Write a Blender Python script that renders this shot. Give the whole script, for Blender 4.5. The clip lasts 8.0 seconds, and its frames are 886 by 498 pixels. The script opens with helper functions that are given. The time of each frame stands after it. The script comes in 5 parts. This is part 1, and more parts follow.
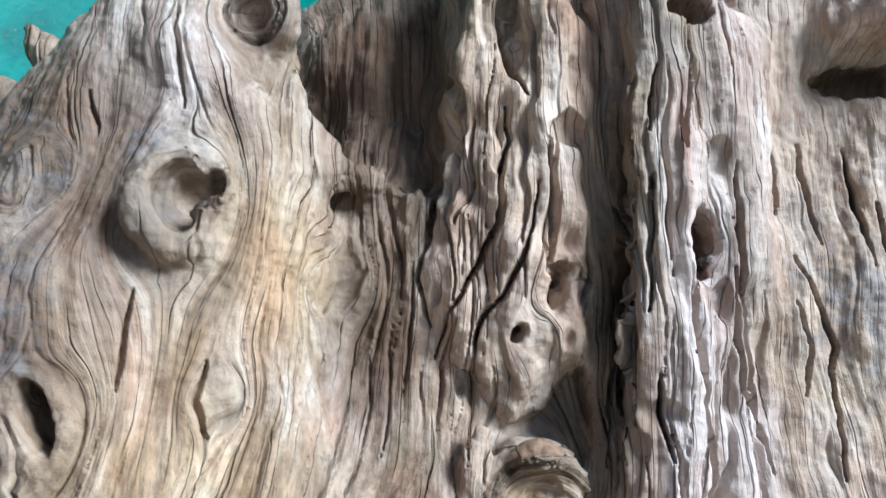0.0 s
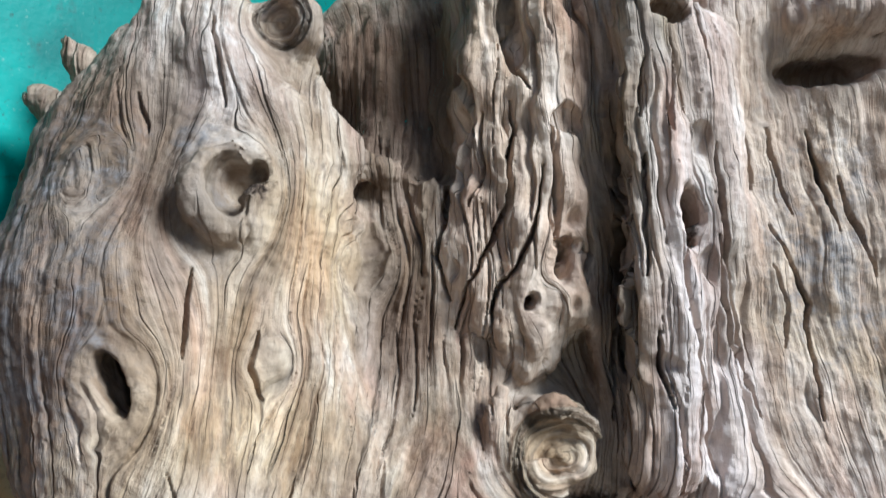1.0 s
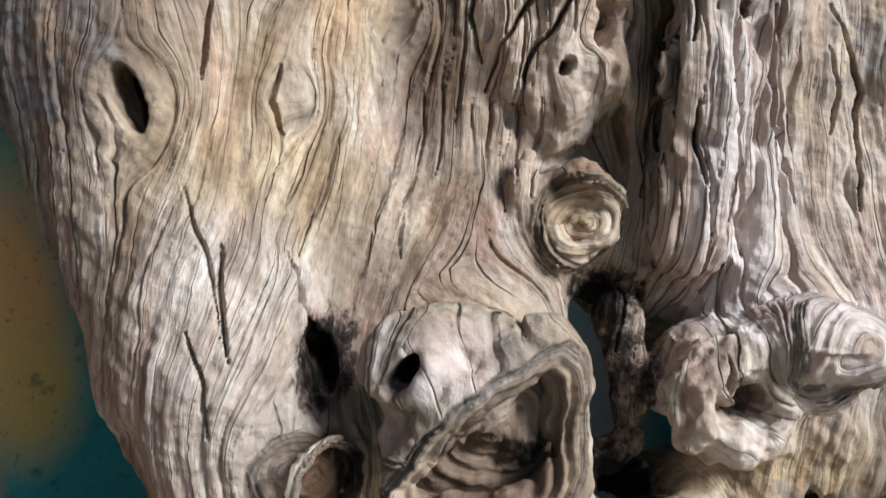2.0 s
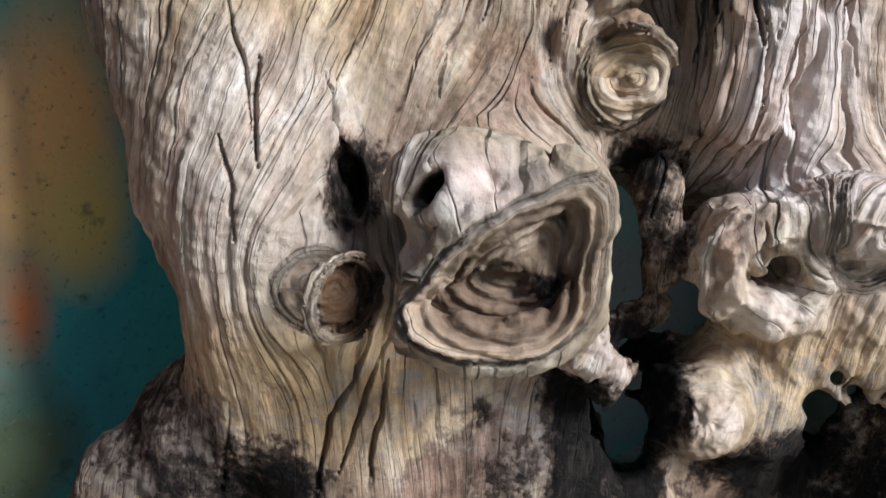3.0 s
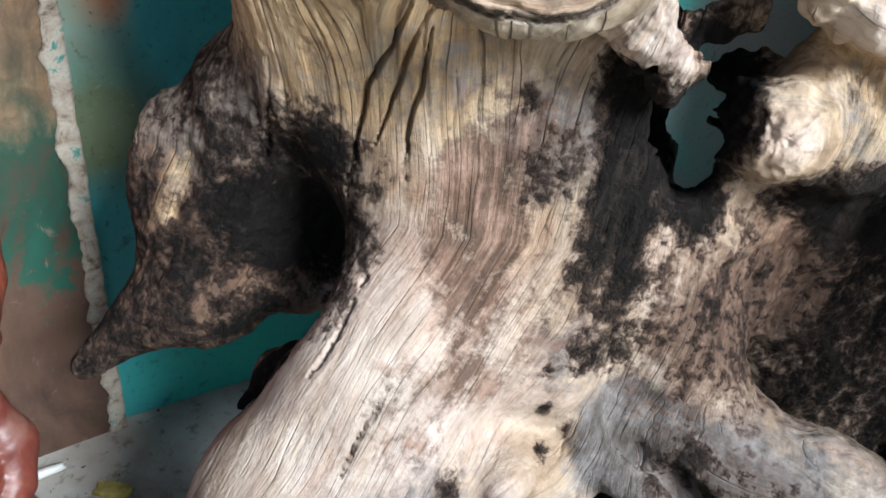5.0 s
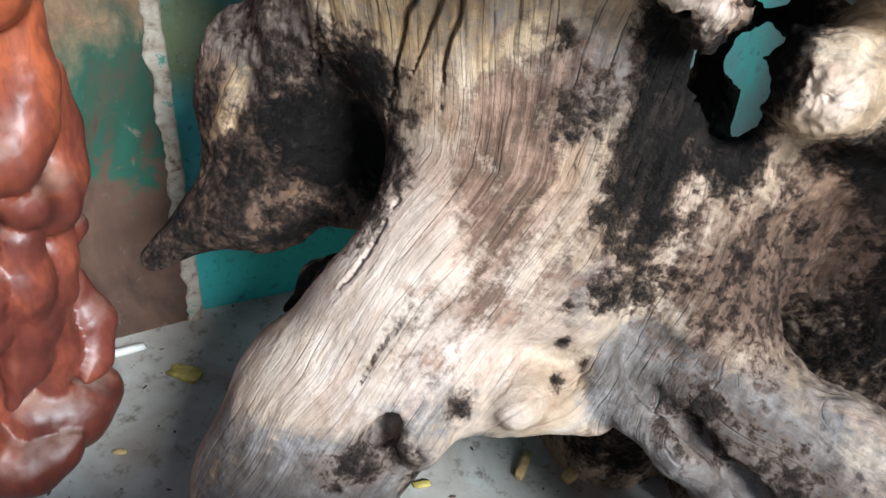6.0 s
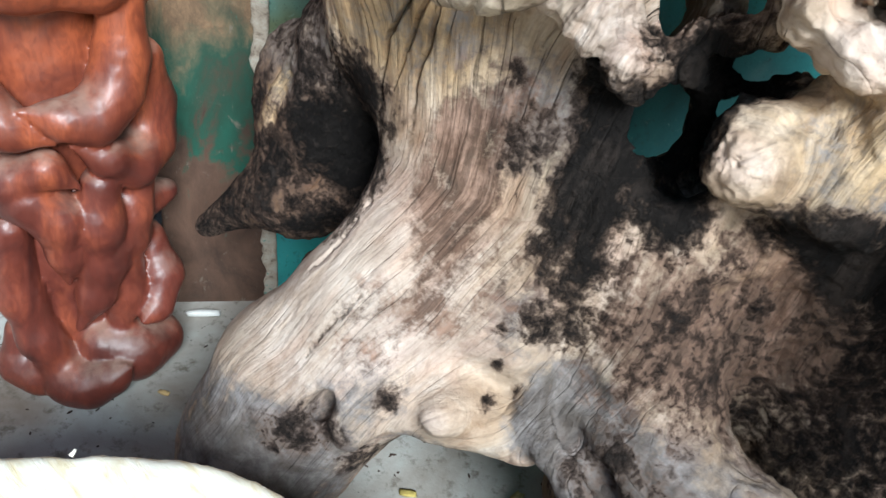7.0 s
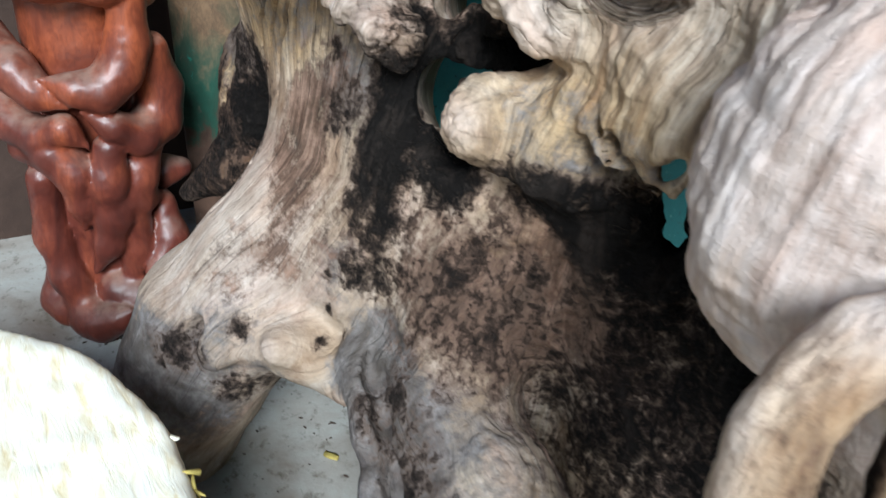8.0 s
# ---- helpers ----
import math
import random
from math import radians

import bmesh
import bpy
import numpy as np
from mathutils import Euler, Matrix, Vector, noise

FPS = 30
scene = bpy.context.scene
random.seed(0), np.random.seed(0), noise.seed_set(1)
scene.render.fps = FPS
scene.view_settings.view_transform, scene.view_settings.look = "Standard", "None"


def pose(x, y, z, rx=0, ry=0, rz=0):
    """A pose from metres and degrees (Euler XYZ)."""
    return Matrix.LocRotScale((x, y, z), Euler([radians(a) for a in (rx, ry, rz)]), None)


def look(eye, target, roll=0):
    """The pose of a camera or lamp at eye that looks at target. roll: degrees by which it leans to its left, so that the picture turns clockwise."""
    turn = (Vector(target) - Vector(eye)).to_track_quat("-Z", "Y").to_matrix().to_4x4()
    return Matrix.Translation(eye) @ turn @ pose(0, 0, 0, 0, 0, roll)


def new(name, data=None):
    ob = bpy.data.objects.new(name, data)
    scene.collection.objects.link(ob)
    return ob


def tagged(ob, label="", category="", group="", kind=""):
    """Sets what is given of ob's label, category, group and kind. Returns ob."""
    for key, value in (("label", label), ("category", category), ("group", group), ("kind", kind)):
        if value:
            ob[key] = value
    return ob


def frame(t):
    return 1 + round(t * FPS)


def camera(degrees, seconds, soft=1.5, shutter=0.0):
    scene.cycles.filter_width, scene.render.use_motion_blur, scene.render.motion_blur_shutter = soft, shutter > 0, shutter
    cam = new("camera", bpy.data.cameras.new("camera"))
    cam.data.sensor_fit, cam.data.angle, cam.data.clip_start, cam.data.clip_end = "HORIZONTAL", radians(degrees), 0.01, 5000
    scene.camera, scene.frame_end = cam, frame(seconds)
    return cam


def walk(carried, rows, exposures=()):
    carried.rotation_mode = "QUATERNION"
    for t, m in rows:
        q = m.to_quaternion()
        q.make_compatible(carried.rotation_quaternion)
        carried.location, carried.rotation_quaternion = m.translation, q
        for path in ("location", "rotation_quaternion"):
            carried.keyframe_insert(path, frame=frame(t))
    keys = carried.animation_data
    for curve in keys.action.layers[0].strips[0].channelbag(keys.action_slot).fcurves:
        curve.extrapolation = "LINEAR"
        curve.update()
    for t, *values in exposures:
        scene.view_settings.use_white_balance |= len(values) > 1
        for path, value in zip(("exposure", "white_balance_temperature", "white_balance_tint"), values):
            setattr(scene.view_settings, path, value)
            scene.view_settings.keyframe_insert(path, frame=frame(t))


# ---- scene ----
cam = camera(58.5, 8.0, 1.5, 0.22)
METRES, EYE, TILT, LEAN, TURN = 1.5, 1.52, 0.0, 0.0, 0.0
ROWS = [
    (0.0, 0.0, 0.0, 0.0, -0.0, -0.0, -0.0),
    (0.5, -0.0411, -0.0511, -0.0044, -2.34, 3.31, 1.52),
    (1.0, -0.0472, -0.065, -0.0294, -2.72, 1.08, 2.04),
    (1.5, -0.0521, -0.0456, -0.0772, -2.69, -4.18, 0.24),
    (3.0, -0.022, -0.0602, -0.1869, 4.59, -13.32, -5.36),
    (3.5, -0.0121, -0.0531, -0.2138, 6.24, -16.24, -6.57),
    (4.0, 0.0024, -0.0531, -0.2325, 7.94, -19.66, -6.99),
    (4.5, 0.0261, -0.0456, -0.2484, 11.8, -24.79, -7.92),
    (5.0, 0.0468, -0.0419, -0.2568, 15.8, -30.46, -7.76),
    (6.5, 0.1823, -0.0231, -0.2193, 33.05, -38.81, -7.58),
    (7.0, 0.306, 0.0185, -0.2087, 44.04, -35.49, -8.46),
    (7.5, 0.454, 0.1234, -0.1969, 53.24, -33.46, -6.1),
    (8.0, 0.6059, 0.1929, -0.198, 59.68, -32.57, -6.13),
]
walk(cam, [(t, pose(0, 0, EYE, TILT, LEAN, TURN) @ pose(METRES * x, METRES * y, METRES * z, 90 + pitch, roll, yaw)) for t, x, y, z, yaw, pitch, roll in ROWS],
     [(0.0, 0.56, 5050, 2), (1.0, 0.5, 5250, 2), (1.5, 0.36, 5450, 3), (3.0, 0.38, 5550, 5), (4.0, 0.66, 5600, 4), (5.0, 0.70, 5600, 4), (6.5, 0.78, 5600, 3), (7.0, 0.60, 5600, 2), (7.5, 0.46, 5550, 2), (8.0, 0.27, 5500, 2)])
SKY, SUN = 0.065, 5.3
world = bpy.data.worlds.new("sky")
scene.world = world
world.use_nodes = True
wn = world.node_tree.nodes
sky = wn.new("ShaderNodeTexSky")
sky.sky_type, sky.sun_disc = "NISHITA", False
sky.sun_elevation, sky.sun_rotation = radians(37), radians(121)
world.node_tree.links.new(sky.outputs[0], wn["Background"].inputs[0])
wn["Background"].inputs[1].default_value = SKY
sun = new("sun", bpy.data.lights.new("sun", "SUN"))
sun.data.energy, sun.data.angle, sun.data.color = SUN, radians(22), (1.0, 0.98, 0.95)
sun.matrix_world = look((2.95, -1.2, 3.55), (0, 0.6, 1.0))


# ---- materials ----
class Nodes:
    """Short hand for a node material."""

    def __init__(self, name, rough=0.8, spec=0.3):
        self.mat = bpy.data.materials.new(name)
        self.mat.use_nodes = True
        self.tree = self.mat.node_tree
        self.bsdf = self.tree.nodes["Principled BSDF"]
        self.bsdf.inputs["Roughness"].default_value = rough
        self.bsdf.inputs["Specular IOR Level"].default_value = spec

    def put(self, socket, value):
        if isinstance(value, bpy.types.NodeSocket):
            self.tree.links.new(value, socket)
        else:
            socket.default_value = value

    def node(self, kind, **values):
        return self.tree.nodes.new(kind)

    def coords(self, name=""):
        if name:
            n = self.tree.nodes.new("ShaderNodeAttribute")
            n.attribute_name = name
            return n.outputs["Vector"]
        return self.tree.nodes.new("ShaderNodeTexCoord").outputs["Object"]

    def value(self, name):
        n = self.tree.nodes.new("ShaderNodeAttribute")
        n.attribute_name = name
        return n.outputs["Fac"]

    def scaled(self, vector, scale, offset=(0, 0, 0)):
        n = self.tree.nodes.new("ShaderNodeMapping")
        self.put(n.inputs["Vector"], vector)
        n.inputs["Scale"].default_value = scale
        n.inputs["Location"].default_value = offset
        return n.outputs[0]

    def noise(self, vector, scale=1.0, detail=4, rough=0.55, warp=0.0):
        n = self.tree.nodes.new("ShaderNodeTexNoise")
        self.put(n.inputs["Vector"], vector)
        n.inputs["Scale"].default_value = scale
        n.inputs["Detail"].default_value = detail
        n.inputs["Roughness"].default_value = rough
        n.inputs["Distortion"].default_value = warp
        return n.outputs["Fac"]

    def ramp(self, fac, *stops):
        n = self.tree.nodes.new("ShaderNodeValToRGB")
        self.put(n.inputs[0], fac)
        el = n.color_ramp.elements
        while len(el) < len(stops):
            el.new(0.5)
        for e, (at, col) in zip(el, stops):
            e.position = at
            e.color = (*col, 1) if isinstance(col, tuple) else (col, col, col, 1)
        return n.outputs[0]

    def mix(self, fac, a, b, how="MIX"):
        n = self.tree.nodes.new("ShaderNodeMix")
        n.data_type, n.blend_type = "RGBA", how
        self.put(n.inputs[0], fac)
        self.put(n.inputs[6], a if isinstance(a, bpy.types.NodeSocket) else (*a, 1))
        self.put(n.inputs[7], b if isinstance(b, bpy.types.NodeSocket) else (*b, 1))
        return n.outputs[2]

    def math(self, op, a, b=0.0, clamp=False):
        n = self.tree.nodes.new("ShaderNodeMath")
        n.operation, n.use_clamp = op, clamp
        self.put(n.inputs[0], a)
        self.put(n.inputs[1], b)
        return n.outputs[0]

    def bump(self, height, distance, strength=1.0, under=None):
        n = self.tree.nodes.new("ShaderNodeBump")
        self.put(n.inputs["Height"], height)
        n.inputs["Distance"].default_value = distance
        n.inputs["Strength"].default_value = strength
        if under:
            self.put(n.inputs["Normal"], under)
        return n.outputs[0]

    def done(self, color=None, normal=None, rough=None):
        if color is not None:
            self.put(self.bsdf.inputs["Base Color"], color)
        if normal is not None:
            self.put(self.bsdf.inputs["Normal"], normal)
        if rough is not None:
            self.put(self.bsdf.inputs["Roughness"], rough)
        return self.mat


def checks(m, g, spacing, width, seed, length=4.0, keep=0.5):
    """Drying cracks along the fibres, with tapering ends: 1 in a crack, 0 beside it."""
    n = m.tree.nodes.new("ShaderNodeSeparateXYZ")
    m.put(n.inputs[0], g)
    u, w, v = n.outputs
    wob = m.noise(m.scaled(g, (16, 7, 5), (seed, 0, 0)), 1.0, 3, 0.55)
    f = m.math("ADD", m.math("DIVIDE", u, spacing), m.math("MULTIPLY", wob, 1.3))
    k = m.math("FLOOR", f)
    c = m.tree.nodes.new("ShaderNodeCombineXYZ")
    m.put(c.inputs[0], m.math("MULTIPLY", k, 7.31))
    m.put(c.inputs[1], m.math("MULTIPLY", w, 3.0))
    m.put(c.inputs[2], m.math("ADD", m.math("MULTIPLY", v, length), seed))
    thick = m.math("MULTIPLY", m.math("SUBTRACT", m.noise(c.outputs[0], 1.0, 2), keep), width * 6.0, True)
    off = m.math("ABSOLUTE", m.math("SUBTRACT", m.math("SUBTRACT", f, k), 0.5))
    return m.math("SUBTRACT", 1.0, m.math("DIVIDE", off, m.math("MAXIMUM", thick, 0.0001)), True)


def old_wood():
    """Weathered root wood: grey and tan fibres, fine splits, rusty and charred patches, with cavity shade in the
    colour.
    """
    m = Nodes("weathered_root_wood", 0.85, 0.12)
    g = m.coords("grain")
    o = m.coords()
    fibre = m.noise(m.scaled(g, (210, 70, 12)), 1.0, 4, 0.6, 0.3)
    streak = m.noise(m.scaled(g, (40, 16, 3.0)), 1.0, 5, 0.6, 0.5)
    patch = m.noise(o, 5.5, 5, 0.6, 0.2)
    blot = m.noise(o, 19, 7, 0.68, 0.4)
    worn = m.math("MULTIPLY", m.value("worn"), 0.65)
    streak = m.math("ADD", m.math("MULTIPLY", streak, m.math("SUBTRACT", 1.0, worn)), m.math("MULTIPLY", m.noise(m.scaled(g, (34, 26, 13), (2, 6, 5)), 1.0, 7, 0.7, 0.4), worn))
    drip = m.noise(m.scaled(g, (26, 12, 5), (4, 2, 9)), 1.0, 6, 0.65, 0.4)
    fine = checks(m, g, 0.0095, 0.12, 1.0, 7.0, 0.48)
    mid = checks(m, g, 0.024, 0.10, 5.0, 4.0, 0.48)
    speck = m.noise(o, 75, 6, 0.7, 0.3)
    rag = m.math("ADD", m.math("MULTIPLY", m.math("SUBTRACT", blot, 0.5), 2.3), m.math("ADD", m.math("MULTIPLY", m.math("SUBTRACT", speck, 0.5), 2.2), m.math("MULTIPLY", m.math("SUBTRACT", drip, 0.5), 1.3)))

    def ragged_mask(name, low, high):
        v = m.value(name)
        return m.math("MULTIPLY", m.ramp(m.math("ADD", v, rag), (low, 0.0), (high, 1.0)), m.ramp(v, (0.02, 0.0), (0.25, 1.0)))

    tone = m.ramp(streak, (0.27, (0.11, 0.075, 0.05)), (0.42, (0.27, 0.20, 0.135)), (0.56, (0.41, 0.325, 0.235)), (0.72, (0.55, 0.48, 0.385)))
    grey = m.ramp(streak, (0.27, (0.085, 0.078, 0.07)), (0.48, (0.25, 0.232, 0.205)), (0.72, (0.48, 0.455, 0.42)))
    col = m.mix(m.ramp(patch, (0.44, 0.0), (0.62, 0.4)), tone, grey)
    olive = m.noise(m.scaled(g, (14, 9, 4), (1, 5, 2)), 1.0, 4, 0.6, 0.3)
    col = m.mix(m.ramp(olive, (0.50, 0.0), (0.66, 0.6)), col, m.ramp(streak, (0.3, (0.15, 0.115, 0.07)), (0.7, (0.36, 0.29, 0.18))))
    col = m.mix(m.ramp(olive, (0.34, 0.5), (0.45, 0.0)), col, m.ramp(streak, (0.3, (0.28, 0.17, 0.12)), (0.7, (0.52, 0.38, 0.30))))
    col = m.mix(m.value("warm_shade"), col, m.ramp(streak, (0.27, (0.024, 0.012, 0.007)), (0.5, (0.08, 0.042, 0.021)), (0.75, (0.20, 0.115, 0.055))))
    col = m.mix(m.value("ochre"), col, m.ramp(streak, (0.28, (0.20, 0.122, 0.058)), (0.5, (0.43, 0.305, 0.165)), (0.75, (0.62, 0.485, 0.32))))
    col = m.mix(m.value("pale"), col, m.ramp(streak, (0.28, (0.40, 0.315, 0.26)), (0.5, (0.53, 0.44, 0.375)), (0.75, (0.68, 0.60, 0.54))))
    dirt = m.noise(m.scaled(o, (11, 11, 8), (3, 8, 1)), 1.0, 8, 0.72, 0.4)
    col = m.mix(m.ramp(dirt, (0.50, 0.0), (0.66, 0.7)), col, m.mix(1.0, col, (0.50, 0.40, 0.33), "MULTIPLY"))
    thread = m.noise(m.scaled(g, (85, 34, 6), (7, 3, 4)), 1.0, 5, 0.65, 0.4)
    bare = m.math("MULTIPLY", m.math("SUBTRACT", 1.0, m.math("MULTIPLY", m.value("pale"), 0.75)), m.math("SUBTRACT", 1.0, m.math("MULTIPLY", worn, 0.9)))
    col = m.mix(m.math("MULTIPLY", m.ramp(thread, (0.32, 0.6), (0.47, 0.0)), bare), col, (0.10, 0.072, 0.05))
    col = m.mix(m.math("MULTIPLY", m.ramp(fibre, (0.3, 0.55), (0.5, 0.0)), bare), col, (0.12, 0.086, 0.06))
    col = m.mix(m.math("MULTIPLY", m.ramp(speck, (0.30, 0.55), (0.42, 0.0)), bare), col, (0.15, 0.11, 0.08))
    blush = m.noise(m.scaled(g, (18, 9, 3.5), (9, 1, 6)), 1.0, 4, 0.6, 0.3)
    col = m.mix(m.ramp(blush, (0.52, 0.0), (0.66, 0.45)), col, m.mix(1.0, col, (1.05, 0.82, 0.70), "MULTIPLY"))
    col = m.mix(m.ramp(blush, (0.34, 0.45), (0.46, 0.0)), col, m.mix(1.0, col, (1.0, 0.86, 0.68), "MULTIPLY"))
    col = m.mix(m.math("MULTIPLY", ragged_mask("grime_shade", 0.1, 0.95), 0.85), col, m.ramp(blot, (0.36, (0.035, 0.033, 0.032)), (0.5, (0.095, 0.09, 0.087)), (0.64, (0.20, 0.19, 0.182))))
    col = m.mix(m.math("MULTIPLY", ragged_mask("rust", 0.25, 0.85), 0.9), col, m.ramp(m.math("ADD", m.math("MULTIPLY", blot, 0.5), m.math("MULTIPLY", thread, 0.5)), (0.38, (0.025, 0.014, 0.009)), (0.5, (0.085, 0.048, 0.031)), (0.62, (0.26, 0.165, 0.115))))
    col = m.mix(m.math("MULTIPLY", ragged_mask("char_shade", 0.0, 0.45), 0.55), col, (0.15, 0.10, 0.07))
    col = m.mix(m.math("MULTIPLY", ragged_mask("char_shade", 0.1, 0.8), 0.8), col, (0.05, 0.033, 0.024))
    char_shade = ragged_mask("char_shade", 0.4, 1.0)
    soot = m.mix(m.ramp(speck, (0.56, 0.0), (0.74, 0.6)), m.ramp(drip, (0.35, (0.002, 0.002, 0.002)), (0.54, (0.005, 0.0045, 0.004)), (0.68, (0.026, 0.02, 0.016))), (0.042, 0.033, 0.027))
    col = m.mix(m.math("MULTIPLY", char_shade, 0.96), col, soot)
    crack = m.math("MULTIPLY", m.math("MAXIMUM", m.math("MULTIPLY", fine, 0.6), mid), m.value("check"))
    # crack colour carries both dirt and the shade inside the cracks
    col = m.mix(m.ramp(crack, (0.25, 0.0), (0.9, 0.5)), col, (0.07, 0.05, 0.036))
    col = m.mix(1.0, col, (1.02, 1.0, 1.03), "MULTIPLY")
    h = m.math("SUBTRACT", m.math("ADD", m.math("ADD", m.math("MULTIPLY", fibre, 0.28), m.math("MULTIPLY", thread, 0.4)), m.math("MULTIPLY", blot, 0.45)), m.math("MULTIPLY", crack, 0.9))
    h = m.math("ADD", h, m.math("ADD", m.math("MULTIPLY", m.noise(m.scaled(g, (30, 20, 110)), 1.0, 3), 0.12), m.math("MULTIPLY", speck, m.math("ADD", m.math("MULTIPLY", char_shade, 1.1), 0.26))))
    return m.done(col, m.bump(h, 0.009, 0.95))


def plain(name, color, rough=0.8, vary=0.25, scale=12.0, bump=0.002):
    m = Nodes(name, rough)
    o = m.coords()
    f = m.noise(o, scale, 6, 0.6)
    col = m.mix(m.ramp(f, (0.3, 0.0), (0.7, 1.0)), tuple(c * (1 - vary) for c in color), tuple(min(1, c * (1 + vary)) for c in color))
    return m.done(col, m.bump(m.noise(o, scale * 8, 4), bump, 0.6))


def painted_wall():
    """Teal distemper with sprayed orange and olive clouds, worn patches and one painted-in shade; local x runs along
    the wall.
    """
    m = Nodes("teal_wall_paint", 0.55, 0.3)
    o = m.coords()
    big, small = m.noise(o, 2.6, 4, 0.55, 0.4), m.noise(o, 22, 6, 0.65)
    low = m.ramp(big, (0.3, (0.05, 0.19, 0.21)), (0.5, (0.07, 0.31, 0.31)), (0.7, (0.09, 0.45, 0.39)))
    high = m.ramp(big, (0.3, (0.010, 0.12, 0.10)), (0.5, (0.02, 0.27, 0.22)), (0.7, (0.045, 0.43, 0.34)))
    n = m.tree.nodes.new("ShaderNodeSeparateXYZ")
    m.put(n.inputs[0], o)
    col = m.mix(m.ramp(m.math("ADD", m.math("MULTIPLY", n.outputs[2], 0.5), m.math("MULTIPLY", big, 0.3)), (0.72, 0.0), (0.92, 1.0)), low, high)
    # the dark teal patch at x 1.0 puts shade into the paint
    for at, size, paint in (((-0.02, 0, 1.0), (0.10, 1, 0.42), (0.38, 0.25, 0.13)), ((0.075, 0, 1.10), (0.11, 1, 0.28), (0.78, 0.42, 0.15)), ((0.10, 0, 0.96), (0.10, 1, 0.14), (0.64, 0.46, 0.14)), ((0.016, 0, 0.84), (0.05, 1, 0.09), (0.62, 0.20, 0.07)),
                            ((0.0, 0, 0.62), (0.11, 1, 0.16), (0.10, 0.12, 0.06)), ((0.2, 0, 0.1), (0.25, 1, 0.17), (0.06, 0.40, 0.33)), ((1.0, 0, 0.40), (0.55, 1, 0.55), (0.02, 0.085, 0.085)), ((1.9, 0, 0.6), (0.80, 1, 0.9), (0.30, 0.28, 0.27))):
        v = m.tree.nodes.new("ShaderNodeVectorMath")
        v.operation = "LENGTH"
        m.put(v.inputs[0], m.scaled(o, tuple(1 / q for q in size), tuple(-a / q for a, q in zip(at, size))))
        spray_shade = m.math("ADD", v.outputs["Value"], m.math("MULTIPLY", m.math("SUBTRACT", big, 0.5), 1.6))
        col = m.mix(m.ramp(spray_shade, (0.30, 0.95), (1.05, 0.0)), col, paint)
    col = m.mix(m.ramp(small, (0.58, 0.0), (0.70, 0.6)), col, (0.03, 0.06, 0.05))
    fleck = m.noise(o, 75, 5, 0.7)
    col = m.mix(m.ramp(fleck, (0.30, 0.8), (0.42, 0.0)), col, (0.02, 0.035, 0.03))
    col = m.mix(m.ramp(fleck, (0.60, 0.0), (0.72, 0.55)), col, (0.22, 0.33, 0.27))
    return m.done(col, m.bump(m.noise(o, 90, 4), 0.002, 0.5))


def peeling():
    """Green paint worn to brown and to pale plaster on the pillar's arris."""
    m = Nodes("green_brown_peeling_paint", 0.55, 0.35)
    o = m.coords()
    a, b = m.noise(m.scaled(o, (9, 9, 5)), 1.0, 6, 0.68, 0.6), m.noise(m.scaled(o, (34, 34, 20)), 1.0, 7, 0.72, 0.4)
    n = m.tree.nodes.new("ShaderNodeSeparateXYZ")
    m.put(n.inputs[0], o)
    green = m.ramp(a, (0.36, (0.05, 0.045, 0.03)), (0.46, (0.022, 0.055, 0.036)), (0.7, (0.022, 0.09, 0.06)))
    brown = m.ramp(a, (0.36, (0.05, 0.03, 0.022)), (0.6, (0.115, 0.066, 0.045)))
    wave = m.math("ADD", n.outputs[2], m.math("MULTIPLY", m.math("SUBTRACT", a, 0.5), 0.7))
    col = m.mix(m.ramp(wave, (0.40, 0.0), (0.46, 1.0)), brown, green)
    col = m.mix(m.ramp(wave, (0.60, 0.0), (0.74, 1.0)), col, m.ramp(b, (0.4, (0.11, 0.07, 0.042)), (0.6, (0.20, 0.125, 0.07))))
    col = m.mix(m.ramp(b, (0.60, 0.0), (0.68, 0.8)), col, (0.16, 0.13, 0.10))
    col = m.mix(m.ramp(b, (0.28, 0.7), (0.36, 0.0)), col, (0.03, 0.25, 0.19))
    return m.done(col, m.bump(b, 0.004, 0.7))


def arris():
    m = Nodes("chipped_plaster_edge", 0.8)
    o = m.coords()
    b = m.noise(o, 30, 6, 0.7, 0.4)
    col = m.ramp(b, (0.35, (0.10, 0.07, 0.05)), (0.46, (0.32, 0.26, 0.20)), (0.58, (0.42, 0.37, 0.30)), (0.66, (0.05, 0.20, 0.16)))
    return m.done(col, m.bump(b, 0.006, 0.8))


def concrete():
    m = Nodes("dusty_concrete", 0.85)
    o = m.coords()
    a, b, c = m.noise(o, 3.5, 5, 0.6, 0.3), m.noise(o, 28, 7, 0.7), m.noise(o, 160, 3)
    col = m.ramp(a, (0.3, (0.19, 0.145, 0.11)), (0.5, (0.34, 0.315, 0.28)), (0.7, (0.46, 0.47, 0.445)))
    col = m.mix(m.ramp(b, (0.34, 0.8), (0.46, 0.0)), col, (0.12, 0.10, 0.075))
    col = m.mix(m.ramp(c, (0.70, 0.0), (0.78, 0.7)), col, (0.06, 0.05, 0.04))
    return m.done(col, m.bump(m.math("ADD", b, m.math("MULTIPLY", c, 0.3)), 0.004, 0.6))


